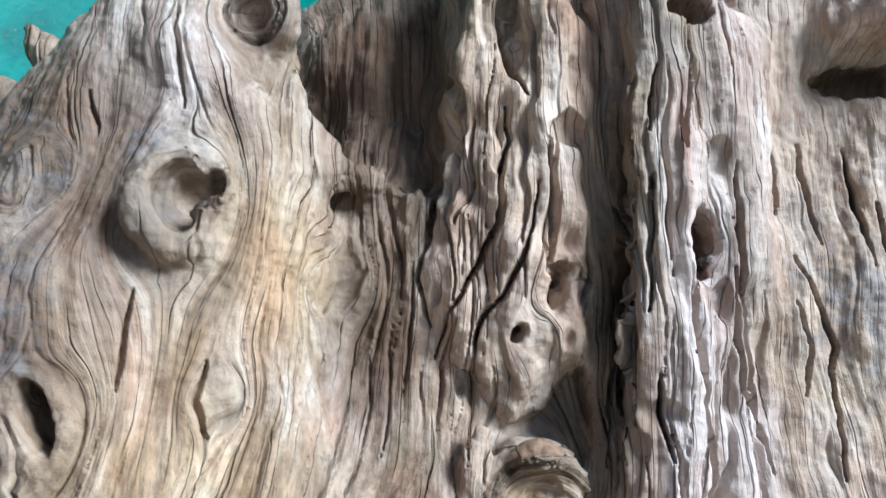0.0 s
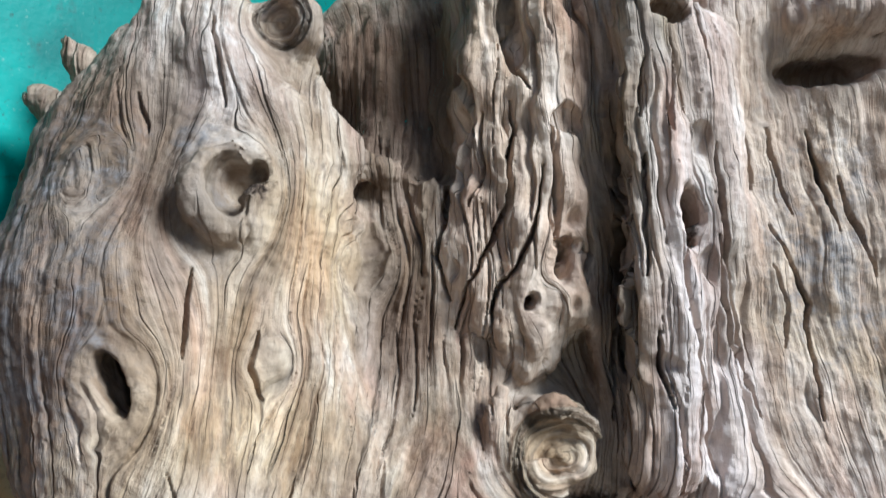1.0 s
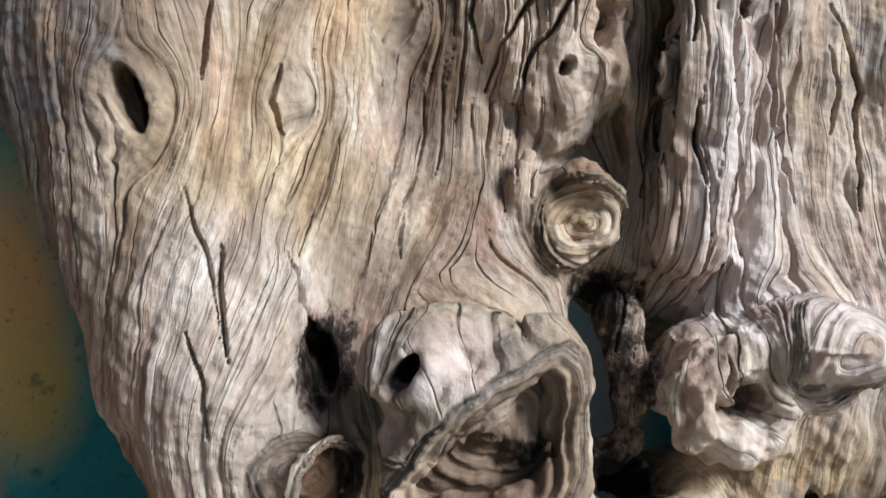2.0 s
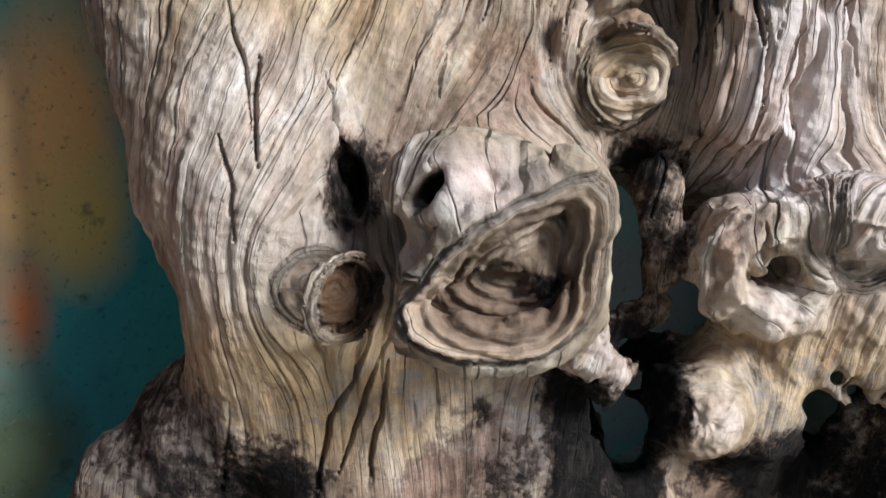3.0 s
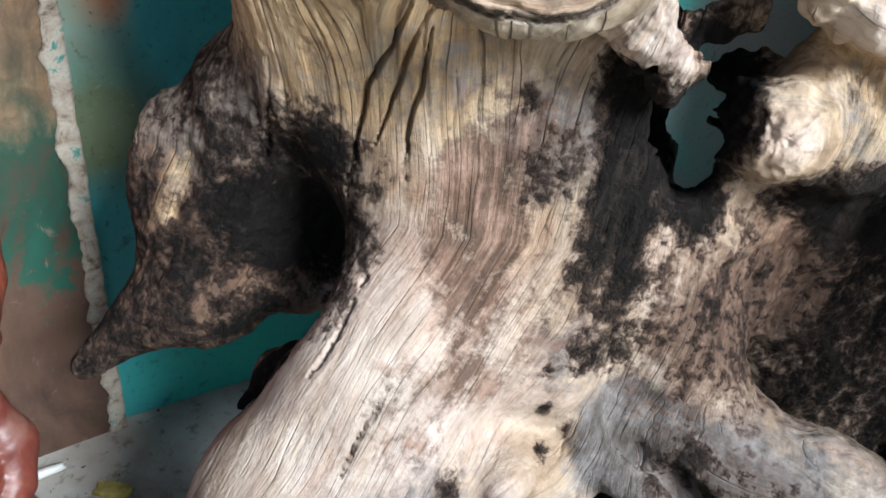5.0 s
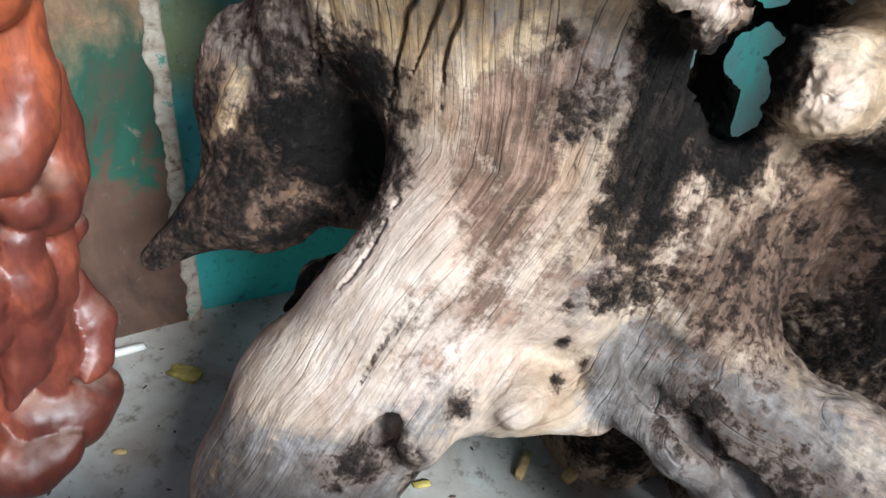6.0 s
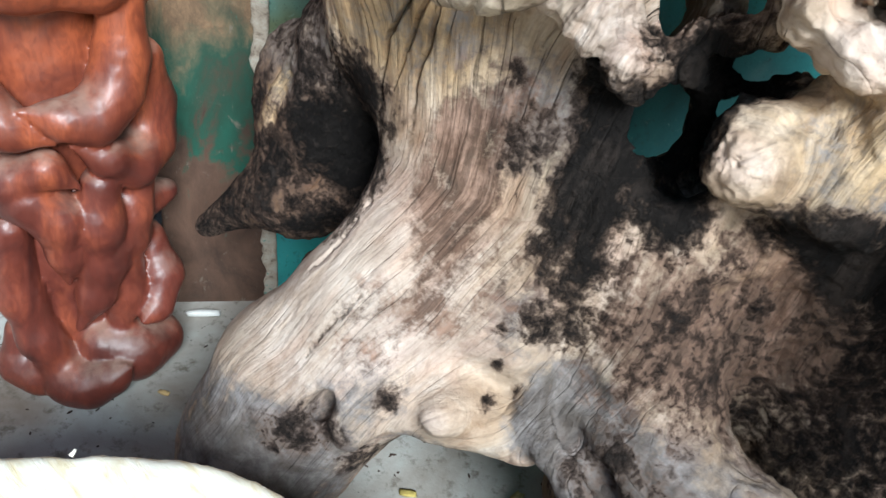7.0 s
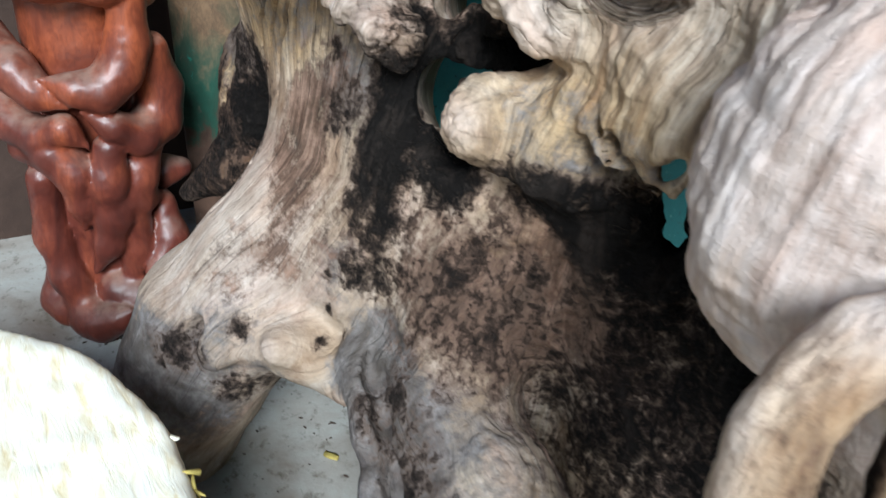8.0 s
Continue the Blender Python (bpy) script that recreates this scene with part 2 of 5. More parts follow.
def lacquer():
    """Red-brown lacquer over wood grain, dusty where it faces up."""
    m = Nodes("red_lacquered_wood", 0.32, 0.5)
    o = m.coords()
    a = m.noise(m.scaled(o, (9, 9, 4)), 1.0, 4, 0.6, 1.2)
    ring = m.noise(m.scaled(o, (60, 60, 22)), 1.0, 4, 0.6, 1.5)
    col = m.ramp(a, (0.3, (0.05, 0.014, 0.011)), (0.5, (0.115, 0.028, 0.018)), (0.72, (0.23, 0.058, 0.028)))
    axes = m.tree.nodes.new("ShaderNodeSeparateXYZ")
    m.put(axes.inputs[0], o)
    # lighter and more orange towards the top
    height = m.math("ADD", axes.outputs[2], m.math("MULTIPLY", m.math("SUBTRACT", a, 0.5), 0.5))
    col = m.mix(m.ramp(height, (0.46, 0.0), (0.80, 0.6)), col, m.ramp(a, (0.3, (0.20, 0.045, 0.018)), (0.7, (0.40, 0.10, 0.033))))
    col = m.mix(m.ramp(ring, (0.4, 0.35), (0.55, 0.0)), col, (0.07, 0.015, 0.01))
    up = m.tree.nodes.new("ShaderNodeNewGeometry")
    n = m.tree.nodes.new("ShaderNodeSeparateXYZ")
    m.put(n.inputs[0], up.outputs["Normal"])
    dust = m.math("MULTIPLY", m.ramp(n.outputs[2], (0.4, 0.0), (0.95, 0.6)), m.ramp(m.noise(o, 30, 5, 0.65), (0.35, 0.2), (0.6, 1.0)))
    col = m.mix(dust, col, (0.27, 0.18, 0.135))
    return m.done(col, m.bump(ring, 0.0008, 0.5), m.ramp(dust, (0.0, 0.38), (0.7, 0.8)))


def sawn():
    m = Nodes("pale_sawn_wood", 0.75)
    o = m.coords()
    a = m.noise(m.scaled(o, (14, 60, 14)), 1.0, 5, 0.65, 0.6)
    col = m.ramp(a, (0.3, (0.70, 0.58, 0.34)), (0.5, (0.86, 0.81, 0.66)), (0.7, (0.90, 0.88, 0.80)))
    return m.done(col, m.bump(a, 0.004, 0.6))


WOOD = old_wood()
TEAL = painted_wall()
PANEL = peeling()
ARRIS = arris()
CONCRETE = concrete()
RED = lacquer()
SAWN = sawn()
# near-black colour that stands for an unlit gap
GAP_DARK = plain("unlit_gap_black", (0.012, 0.010, 0.009), 0.9)
CLAY = plain("dim_plaster", (0.16, 0.13, 0.11), 0.9)
OLIVE = plain("pale_olive_plaster", (0.42, 0.40, 0.31), 0.85)
UMBER = plain("dark_brown_timber", (0.05, 0.03, 0.022), 0.7)
CHIP = plain("raw_wood_chip", (0.55, 0.38, 0.17), 0.8, 0.3, 90.0)
LITTER = plain("white_plastic_scrap", (0.75, 0.74, 0.70), 0.4, 0.1, 60.0)
LEAF = plain("dry_yellow_leaf", (0.42, 0.33, 0.09), 0.7, 0.4, 60.0)


# ---- solid forms ----
_perm = np.random.RandomState(7).permutation(256).astype(np.int32)
_perm = np.concatenate([_perm, _perm, _perm])
_grad = np.random.RandomState(3).normal(size=(256, 3)).astype(np.float32)
_grad /= np.linalg.norm(_grad, axis=1, keepdims=True)


def perlin(x, y, z):
    """Gradient noise, about -0.7 to 0.7, of three arrays."""
    xi, yi, zi = np.floor(x).astype(np.int32), np.floor(y).astype(np.int32), np.floor(z).astype(np.int32)
    fx, fy, fz = (x - xi).astype(np.float32), (y - yi).astype(np.float32), (z - zi).astype(np.float32)
    ux, uy, uz = (f * f * f * (f * (f * 6 - 15) + 10) for f in (fx, fy, fz))
    out = np.zeros(np.shape(fx), np.float32)
    for dx in (0, 1):
        for dy in (0, 1):
            for dz in (0, 1):
                g = _grad[_perm[_perm[_perm[(xi + dx) & 255] + ((yi + dy) & 255)] + ((zi + dz) & 255)]]
                dot = g[..., 0] * (fx - dx) + g[..., 1] * (fy - dy) + g[..., 2] * (fz - dz)
                out += dot * (ux if dx else 1 - ux) * (uy if dy else 1 - uy) * (uz if dz else 1 - uz)
    return out


def smooth(a, b, x):
    t = np.clip((x - a) / (b - a), 0, 1)
    return t * t * (3 - 2 * t)


class Solid:
    """A body on a grid of distances, from which forms are added and cut with rounded joints, and turned into one skin."""

    def __init__(self, low, high, step):
        self.low, self.step = np.array(low, float), step
        self.n = [int((b - a) / step) + 1 for a, b in zip(low, high)]
        self.d = np.full(self.n, 0.5, np.float32)
        self.kind = np.zeros(self.n, np.uint8)
        self.names = ["trunk"]

    def box(self, lo, hi):
        i0 = [max(0, int((a - l) / self.step)) for a, l in zip(lo, self.low)]
        i1 = [min(n, int((b - l) / self.step) + 2) for b, l, n in zip(hi, self.low, self.n)]
        s = tuple(slice(a, max(a, b)) for a, b in zip(i0, i1))
        ax = [(np.arange(q.start, q.stop) * self.step + l).astype(np.float32) for q, l in zip(s, self.low)]
        return s, ax[0][:, None, None], ax[1][None, :, None], ax[2][None, None, :]

    def join(self, s, d, k, part):
        old = self.d[s]
        if part:
            if part not in self.names:
                self.names.append(part)
            self.kind[s] = np.where(d < old, self.names.index(part), self.kind[s])
        else:
            self.kind[s] = np.where(d < old, 0, self.kind[s])
        h = np.maximum(k - np.abs(old - d), 0) / k
        self.d[s] = np.minimum(old, d) - h * h * k * 0.25

    def take(self, s, d, k):
        old = self.d[s]
        h = np.maximum(k - np.abs(old + d), 0) / k
        self.d[s] = np.maximum(old, -d) + h * h * k * 0.25

    def ball(self, c, r, k=0.04, part="", turn=None, cut=False, reach=0.06):
        """An ellipsoid of radii r at c, turned by Euler degrees."""
        r = np.array(r if hasattr(r, "__len__") else (r, r, r), float)
        m = max(r) + k + reach if turn else r + k + reach
        s, x, y, z = self.box(np.array(c) - m, np.array(c) + m)
        x, y, z = x - c[0], y - c[1], z - c[2]
        if turn:
            e = np.array(Euler([radians(a) for a in turn]).to_matrix().transposed())
            x, y, z = (e[i][0] * x + e[i][1] * y + e[i][2] * z for i in range(3))
        k0 = np.sqrt((x / r[0]) ** 2 + (y / r[1]) ** 2 + (z / r[2]) ** 2)
        k1 = np.sqrt((x / r[0] ** 2) ** 2 + (y / r[1] ** 2) ** 2 + (z / r[2] ** 2) ** 2)
        d = (k0 * (k0 - 1) / np.maximum(k1, 1e-5)).astype(np.float32)
        (self.take(s, d, k) if cut else self.join(s, d, k, part))

    def limb(self, points, k=0.04, part="", flat=1.0, cut=False, reach=0.06):
        """A tapering limb through points (x, y, z, radius); flat squeezes it along y."""
        p = np.array(points, float)
        m = p[:, 3].max() * max(1, 1 / flat) + k + reach
        s, x, y, z = self.box(p[:, :3].min(0) - m, p[:, :3].max(0) + m)
        best = None
        for a, b in zip(p[:-1], p[1:]):
            ab = b[:3] - a[:3]
            t = np.clip(((x - a[0]) * ab[0] + (y - a[1]) * ab[1] + (z - a[2]) * ab[2]) / max(ab @ ab, 1e-9), 0, 1)
            q = np.sqrt((x - a[0] - t * ab[0]) ** 2 + ((y - a[1] - t * ab[1]) / flat) ** 2 + (z - a[2] - t * ab[2]) ** 2)
            d = q - (a[3] + (b[3] - a[3]) * t)
            if best is None:
                best = d
            else:
                h = np.maximum(0.03 - np.abs(best - d), 0) / 0.03
                best = np.minimum(best, d) - h * h * 0.0075
        best = (best * min(1, flat)).astype(np.float32)
        (self.take(s, best, k) if cut else self.join(s, best, k, part))

    def ring(self, c, axis, major, minor, k=0.02, part="", squash=1.0, cut=False):
        """A torus round the axis."""
        a = Vector(axis).normalized()
        m = major + minor + k + 0.03
        s, x, y, z = self.box(np.array(c) - m, np.array(c) + m)
        x, y, z = x - c[0], y - c[1], z - c[2]
        t = x * a.x + y * a.y + z * a.z
        q = np.sqrt(np.maximum(x * x + y * y + z * z - t * t, 0))
        d = (np.sqrt((q - major) ** 2 + (t * squash) ** 2) - minor).astype(np.float32)
        (self.take(s, d, k) if cut else self.join(s, d, k, part))

    def skin(self):
        """Points and quads of the zero surface."""
        d, n = self.d, self.n
        neg = d < 0
        acc = np.zeros((n[0] - 1, n[1] - 1, n[2] - 1, 4), np.float32)
        for axis in range(3):
            o1, o2 = [i for i in range(3) if i != axis]
            for da in (0, 1):
                for db in (0, 1):
                    sl0, sl1 = [None] * 3, [None] * 3
                    sl0[axis], sl1[axis] = slice(0, n[axis] - 1), slice(1, n[axis])
                    sl0[o1] = sl1[o1] = slice(da, n[o1] - 1 + da)
                    sl0[o2] = sl1[o2] = slice(db, n[o2] - 1 + db)
                    a, b = d[tuple(sl0)], d[tuple(sl1)]
                    idx = np.nonzero(neg[tuple(sl0)] != neg[tuple(sl1)])
                    va, vb = a[idx], b[idx]
                    t = va / (va - vb)
                    off = [None] * 3
                    off[axis], off[o1], off[o2] = t, np.full_like(t, da), np.full_like(t, db)
                    for i in range(3):
                        acc[idx + (i,)] += off[i]
                    acc[idx + (3,)] += 1
        cells = np.nonzero(acc[..., 3] > 0)
        num = np.full(acc.shape[:3], -1, np.int32)
        num[cells] = np.arange(len(cells[0]))
        w = acc[cells]
        pts = (np.stack(cells, 1) + w[:, :3] / w[:, 3:]) * self.step + self.low
        kinds = self.kind[:-1, :-1, :-1][cells]
        quads = []
        for axis in range(3):
            o1, o2 = (axis + 1) % 3, (axis + 2) % 3
            s0, s1 = [slice(1, n[i] - 1) for i in range(3)], [slice(1, n[i] - 1) for i in range(3)]
            s0[axis], s1[axis] = slice(0, n[axis] - 1), slice(1, n[axis])
            a, b = neg[tuple(s0)], neg[tuple(s1)]
            for flip in (False, True):
                idx = np.nonzero((a & ~b) if not flip else (~a & b))
                base = [idx[i] + (0 if i == axis else 1) for i in range(3)]
                c = []
                for u, v in ((1, 1), (0, 1), (0, 0), (1, 0)):
                    q = list(base)
                    q[o1], q[o2] = base[o1] - u, base[o2] - v
                    c.append(num[tuple(q)])
                quads.append(np.stack(c if not flip else c[::-1], 1))
        q = np.concatenate(quads)
        return pts, q[(q >= 0).all(1)], kinds


def normals_of(p, q):
    a = np.cross(p[q[:, 2]] - p[q[:, 0]], p[q[:, 3]] - p[q[:, 1]])
    n = np.zeros_like(p)
    for i in range(4):
        for j in range(3):
            n[:, j] += np.bincount(q[:, i], a[:, j], len(p))
    return n / np.maximum(np.linalg.norm(n, axis=1, keepdims=True), 1e-12)


def relax(p, q, times=1, amount=0.5):
    for _ in range(times):
        s, c = np.zeros_like(p), np.zeros(len(p))
        for i in range(4):
            a, b = q[:, i], q[:, (i + 1) % 4]
            for j in range(3):
                s[:, j] += np.bincount(a, p[b, j], len(p))
            c += np.bincount(a, None, len(p))
        p = p + amount * (s / np.maximum(c, 1)[:, None] - p)
    return p


def finer(p, q, kinds):
    """Each quad into four."""
    e = np.concatenate([np.sort(q[:, [i, (i + 1) % 4]], 1) for i in range(4)])
    key = e[:, 0].astype(np.int64) * len(p) + e[:, 1]
    u, first, inv = np.unique(key, return_index=True, return_inverse=True)
    mid = p[e[first]].mean(1)
    np_, ne, nq = len(p), len(u), len(q)
    pts = np.concatenate([p, mid, p[q].mean(1)])
    ks = np.concatenate([kinds, kinds[e[first, 0]], kinds[q[:, 0]]])
    m = inv.reshape(4, nq).T + np_
    f = np.arange(nq) + np_ + ne
    out = [np.stack([q[:, i], m[:, i], f, m[:, (i + 3) % 4]], 1) for i in range(4)]
    return pts, np.concatenate(out), ks


def link_mesh(name, p, q, material, parent=None, attrs=None, label="", normals=None):
    me = bpy.data.meshes.new(name)
    me.vertices.add(len(p))
    me.vertices.foreach_set("co", np.asarray(p, np.float32).ravel())
    me.loops.add(q.size)
    me.loops.foreach_set("vertex_index", q.astype(np.int32).ravel())
    me.polygons.add(len(q))
    me.polygons.foreach_set("loop_start", np.arange(0, q.size, 4, dtype=np.int32))
    me.update(calc_edges=True)
    me.shade_smooth()
    for key, val in (attrs or {}).items():
        if val.ndim == 2:
            me.attributes.new(key, "FLOAT_VECTOR", "POINT").data.foreach_set("vector", val.astype(np.float32).ravel())
        else:
            me.attributes.new(key, "FLOAT", "POINT").data.foreach_set("value", val.astype(np.float32))
    if normals is not None:
        me.normals_split_custom_set_from_vertices(normals.astype(np.float32))
    me.materials.append(material)
    ob = new(name, me)
    if parent:
        ob.parent = parent
    if label:
        ob["label"] = label
    return ob


def part(name, bm, material, parent=None, label="", flat=False):
    """One bmesh as one mesh object under a thing or a part."""
    me = bpy.data.meshes.new(name)
    bm.to_mesh(me)
    bm.free()
    if not flat:
        me.shade_smooth()
    me.materials.append(material)
    ob = new(name, me)
    if parent:
        ob.parent = parent
    if label:
        ob["label"] = label
    return ob


def block(lo, hi, bevel=0.0, segments=2):
    bm = bmesh.new()
    bmesh.ops.create_cube(bm, size=1)
    lo, hi = Vector(lo), Vector(hi)
    for v in bm.verts:
        v.co = Vector([lo[i] + (v.co[i] + 0.5) * (hi[i] - lo[i]) for i in range(3)])
    if bevel:
        bmesh.ops.bevel(bm, geom=bm.edges[:], offset=bevel, segments=segments, affect="EDGES", profile=0.6)
    return bm


# ---- the shed ----
tagged(part("floor", block((-3.2, -3.2, -0.12), (3.4, 4.2, 0)), CONCRETE, flat=True), "dusty grey concrete floor with chips and stains", "floor", kind="structure")
WALL = Matrix.Translation((-0.69, 0.93, 0)) @ Matrix.Rotation(math.atan2(0.785, 0.62), 4, "Z")
wall = tagged(part("wall_back", block((-0.14, 0.0, -0.12), (4.2, 0.15, 3.2)), TEAL, flat=True), "teal painted wall with sprayed orange clouds", "wall", kind="structure")
wall.matrix_world = WALL
PILLAR = Matrix.Translation((-0.687, 0.90, 0)) @ Matrix.Rotation(math.atan2(0.19, 0.13), 4, "Z") @ pose(0, 0, 0, 0, -3.0, 0) @ Matrix.Translation((0.013, 0, -0.02))
pillar = tagged(part("pillar", block((-0.235, 0.0, 0), (-0.022, 0.22, 3.2), 0.008), PANEL), "green and brown pillar with peeling paint", "pillar", kind="structure")
pillar.matrix_world = PILLAR
edge = block((-0.034, -0.006, 0), (-0.002, 0.05, 3.2), 0.006)
bmesh.ops.bisect_plane(edge, geom=edge.verts[:] + edge.edges[:] + edge.faces[:], plane_co=(-0.02, 0, 0), plane_no=(1, 0, 0))
for i in range(1, 160):
    bmesh.ops.bisect_plane(edge, geom=edge.verts[:] + edge.edges[:] + edge.faces[:], plane_co=(0, 0, i * 0.012), plane_no=(0, 0, 1))
for v in edge.verts:
    c = noise.noise(v.co * 22) + 0.6 * noise.noise(v.co * 70)
    v.co.x += 0.011 * c if v.co.x < -0.025 else 0.003 * c
    v.co.y += 0.003 * noise.noise(v.co * 45)
edge = tagged(part("trim", edge, ARRIS), "chipped pale plaster strip on the pillar's edge", "trim", kind="structure")
edge.matrix_world = PILLAR
# made-up dark wall, stands in for the dim room beyond the carving
tagged(part("wall_dim_fill", block((-1.35, -0.6, -0.12), (-1.15, 2.2, 3.2)), UMBER, flat=True), "dark brown wall added in place of the dim room beyond", "wall", kind="structure")
# added sheet, its blackness stands in for the unlit gap behind the pillar
tagged(part("wall_gap_dark", block((-1.15, 1.9, -0.12), (-0.1, 2.05, 3.2)), GAP_DARK, flat=True), "near-black wall added for the unlit gap behind the pillar", "wall", kind="structure")
# wall added to keep the sun off the back wall behind the openings
tagged(part("wall_sunblock", block((1.3, 1.1, -0.12), (1.45, 4.2, 3.2)), OLIVE, flat=True), "pale olive plastered wall, added to block the sun", "wall", kind="structure")
# roof out of view, added to hold sky light off the back
tagged(part("ceiling", block((-3.2, 0.55, 3.2), (3.55, 4.2, 3.3)), CLAY, flat=True), "plain unseen roof, added to cut the sky light at the back", "ceiling", kind="structure")
beam = tagged(part("beam", block((0.3, -0.09, 2.12), (4.2, 0.0, 2.32), 0.01), UMBER), "dark brown timber rail along the wall", "beam", kind="structure")
beam.matrix_world = WALL

# ---- the root stump ----
STEP = 0.0075
body = Solid((-0.68, 0.2, -0.03), (1.0, 1.3, 2.05), STEP)
B, L, R = body.ball, body.limb, body.ring
# left column, its shoulder and flange
L([(-0.31, 1.00, 1.85, 0.03), (-0.33, 0.98, 1.74, 0.10), (-0.40, 0.98, 1.60, 0.15), (-0.41, 0.91, 1.42, 0.178), (-0.365, 0.85, 1.28, 0.147),
   (-0.283, 0.735, 1.10, 0.12), (-0.25, 0.745, 0.97, 0.108), (-0.25, 0.79, 0.85, 0.12)])
L([(-0.44, 1.04, 1.76, 0.035), (-0.47, 1.02, 1.62, 0.075), (-0.49, 0.97, 1.5, 0.09)])
L([(-0.53, 0.93, 1.42, 0.07), (-0.465, 0.89, 1.28, 0.052), (-0.415, 0.87, 1.16, 0.042), (-0.375, 0.86, 1.085, 0.03)], 0.04)
L([(-0.26, 0.99, 1.74, 0.08), (-0.27, 0.93, 1.55, 0.13), (-0.27, 0.93, 1.40, 0.135), (-0.215, 0.89, 1.20, 0.125), (-0.16, 0.88, 1.04, 0.14), (-0.12, 0.84, 0.88, 0.13)], 0.04)
L([(-0.345, 1.0, 1.95, 0.075), (-0.35, 0.98, 1.80, 0.085), (-0.37, 0.96, 1.68, 0.11)], 0.03)
L([(-0.45, 1.04, 1.86, 0.05), (-0.455, 1.02, 1.74, 0.055), (-0.47, 0.99, 1.62, 0.07)], 0.03)
# hollow middle
L([(-0.08, 1.10, 1.60, 0.10), (-0.07, 1.08, 1.45, 0.14), (-0.04, 1.03, 1.30, 0.13), (-0.04, 0.96, 1.15, 0.15), (-0.05, 0.90, 1.00, 0.16), (-0.03, 0.88, 0.85, 0.14)], 0.05)
B((-0.06, 1.18, 1.75), (0.20, 0.13, 0.16), 0.04)
B((0.25, 1.22, 1.55), (0.60, 0.13, 0.62), 0.05)
L([(0.0, 1.03, 1.22, 0.13), (0.2, 1.02, 1.2, 0.10), (0.35, 1.0, 1.18, 0.12)], 0.04)
# twisted strands
L([(0.045, 1.03, 1.86, 0.05), (0.06, 1.04, 1.70, 0.07), (0.045, 1.04, 1.55, 0.085), (0.0, 1.02, 1.42, 0.055)], 0.02)
L([(0.12, 1.04, 2.0, 0.07), (0.12, 1.01, 1.75, 0.055), (0.125, 0.995, 1.58, 0.075), (0.095, 0.965, 1.42, 0.07), (0.085, 0.95, 1.36, 0.045)], 0.02)
for path in ([(0.045, 0.985, 1.87), (0.06, 0.975, 1.76), (0.035, 0.965, 1.63), (0.012, 0.955, 1.52), (-0.008, 0.945, 1.42)],
             [(0.085, 0.97, 1.74), (0.078, 0.955, 1.63), (0.052, 0.945, 1.53), (0.032, 0.93, 1.45), (0.03, 0.925, 1.40)],
             [(0.112, 0.965, 1.72), (0.117, 0.95, 1.61), (0.098, 0.935, 1.53), (0.066, 0.92, 1.46), (0.056, 0.915, 1.39)],
             [(0.137, 0.96, 1.66), (0.152, 0.94, 1.55), (0.163, 0.93, 1.475), (0.138, 0.92, 1.42), (0.092, 0.91, 1.37)],
             [(-0.028, 0.985, 1.58), (-0.034, 0.965, 1.49), (-0.022, 0.95, 1.40)],
             [(0.10, 0.985, 1.95), (0.115, 0.965, 1.84), (0.135, 0.955, 1.77), (0.125, 0.955, 1.70)]):
    L([(*q, r) for q, r in zip(path, (0.022, 0.026, 0.027, 0.025, 0.018))], 0.006)
L([(0.045, 0.985, 1.80, 0.03), (0.062, 0.965, 1.70, 0.036), (0.05, 0.955, 1.58, 0.042), (0.02, 0.945, 1.48, 0.036), (-0.002, 0.94, 1.41, 0.02)], 0.012)
L([(0.112, 0.975, 1.82, 0.028), (0.118, 0.96, 1.70, 0.036), (0.118, 0.95, 1.60, 0.042), (0.108, 0.94, 1.50, 0.042), (0.08, 0.925, 1.40, 0.032), (0.08, 0.915, 1.325, 0.010)], 0.012)
# split post
L([(0.255, 1.0, 2.05, 0.08), (0.255, 0.98, 1.78, 0.075), (0.235, 0.955, 1.68, 0.075), (0.245, 0.935, 1.60, 0.068), (0.245, 0.925, 1.42, 0.075), (0.25, 0.92, 1.23, 0.075)], 0.02)
L([(0.33, 0.98, 1.75, 0.07), (0.325, 0.945, 1.5, 0.06), (0.32, 0.93, 1.3, 0.055), (0.325, 0.91, 1.2, 0.045)], 0.015)
# right side
L([(0.42, 1.12, 2.05, 0.12), (0.42, 1.10, 1.7, 0.11), (0.40, 1.05, 1.45, 0.12), (0.40, 1.00, 1.25, 0.11), (0.38, 0.95, 1.1, 0.10)], 0.03)
L([(0.56, 1.10, 2.05, 0.14), (0.56, 1.10, 1.7, 0.12), (0.52, 1.06, 1.45, 0.14), (0.52, 1.02, 1.25, 0.14), (0.50, 0.95, 1.08, 0.12)], 0.03)
L([(0.72, 1.10, 2.0, 0.13), (0.70, 1.05, 1.5, 0.15), (0.66, 0.98, 1.2, 0.15), (0.64, 0.92, 1.05, 0.13)], 0.05)
# waist
L([(-0.19, 0.81, 0.90, 0.13), (-0.13, 0.82, 0.75, 0.14), (-0.09, 0.81, 0.62, 0.125)], 0.06)
L([(0.0, 0.87, 0.92, 0.13), (0.02, 0.83, 0.75, 0.12), (0.03, 0.79, 0.6, 0.115), (0.06, 0.76, 0.54, 0.09)], 0.06)
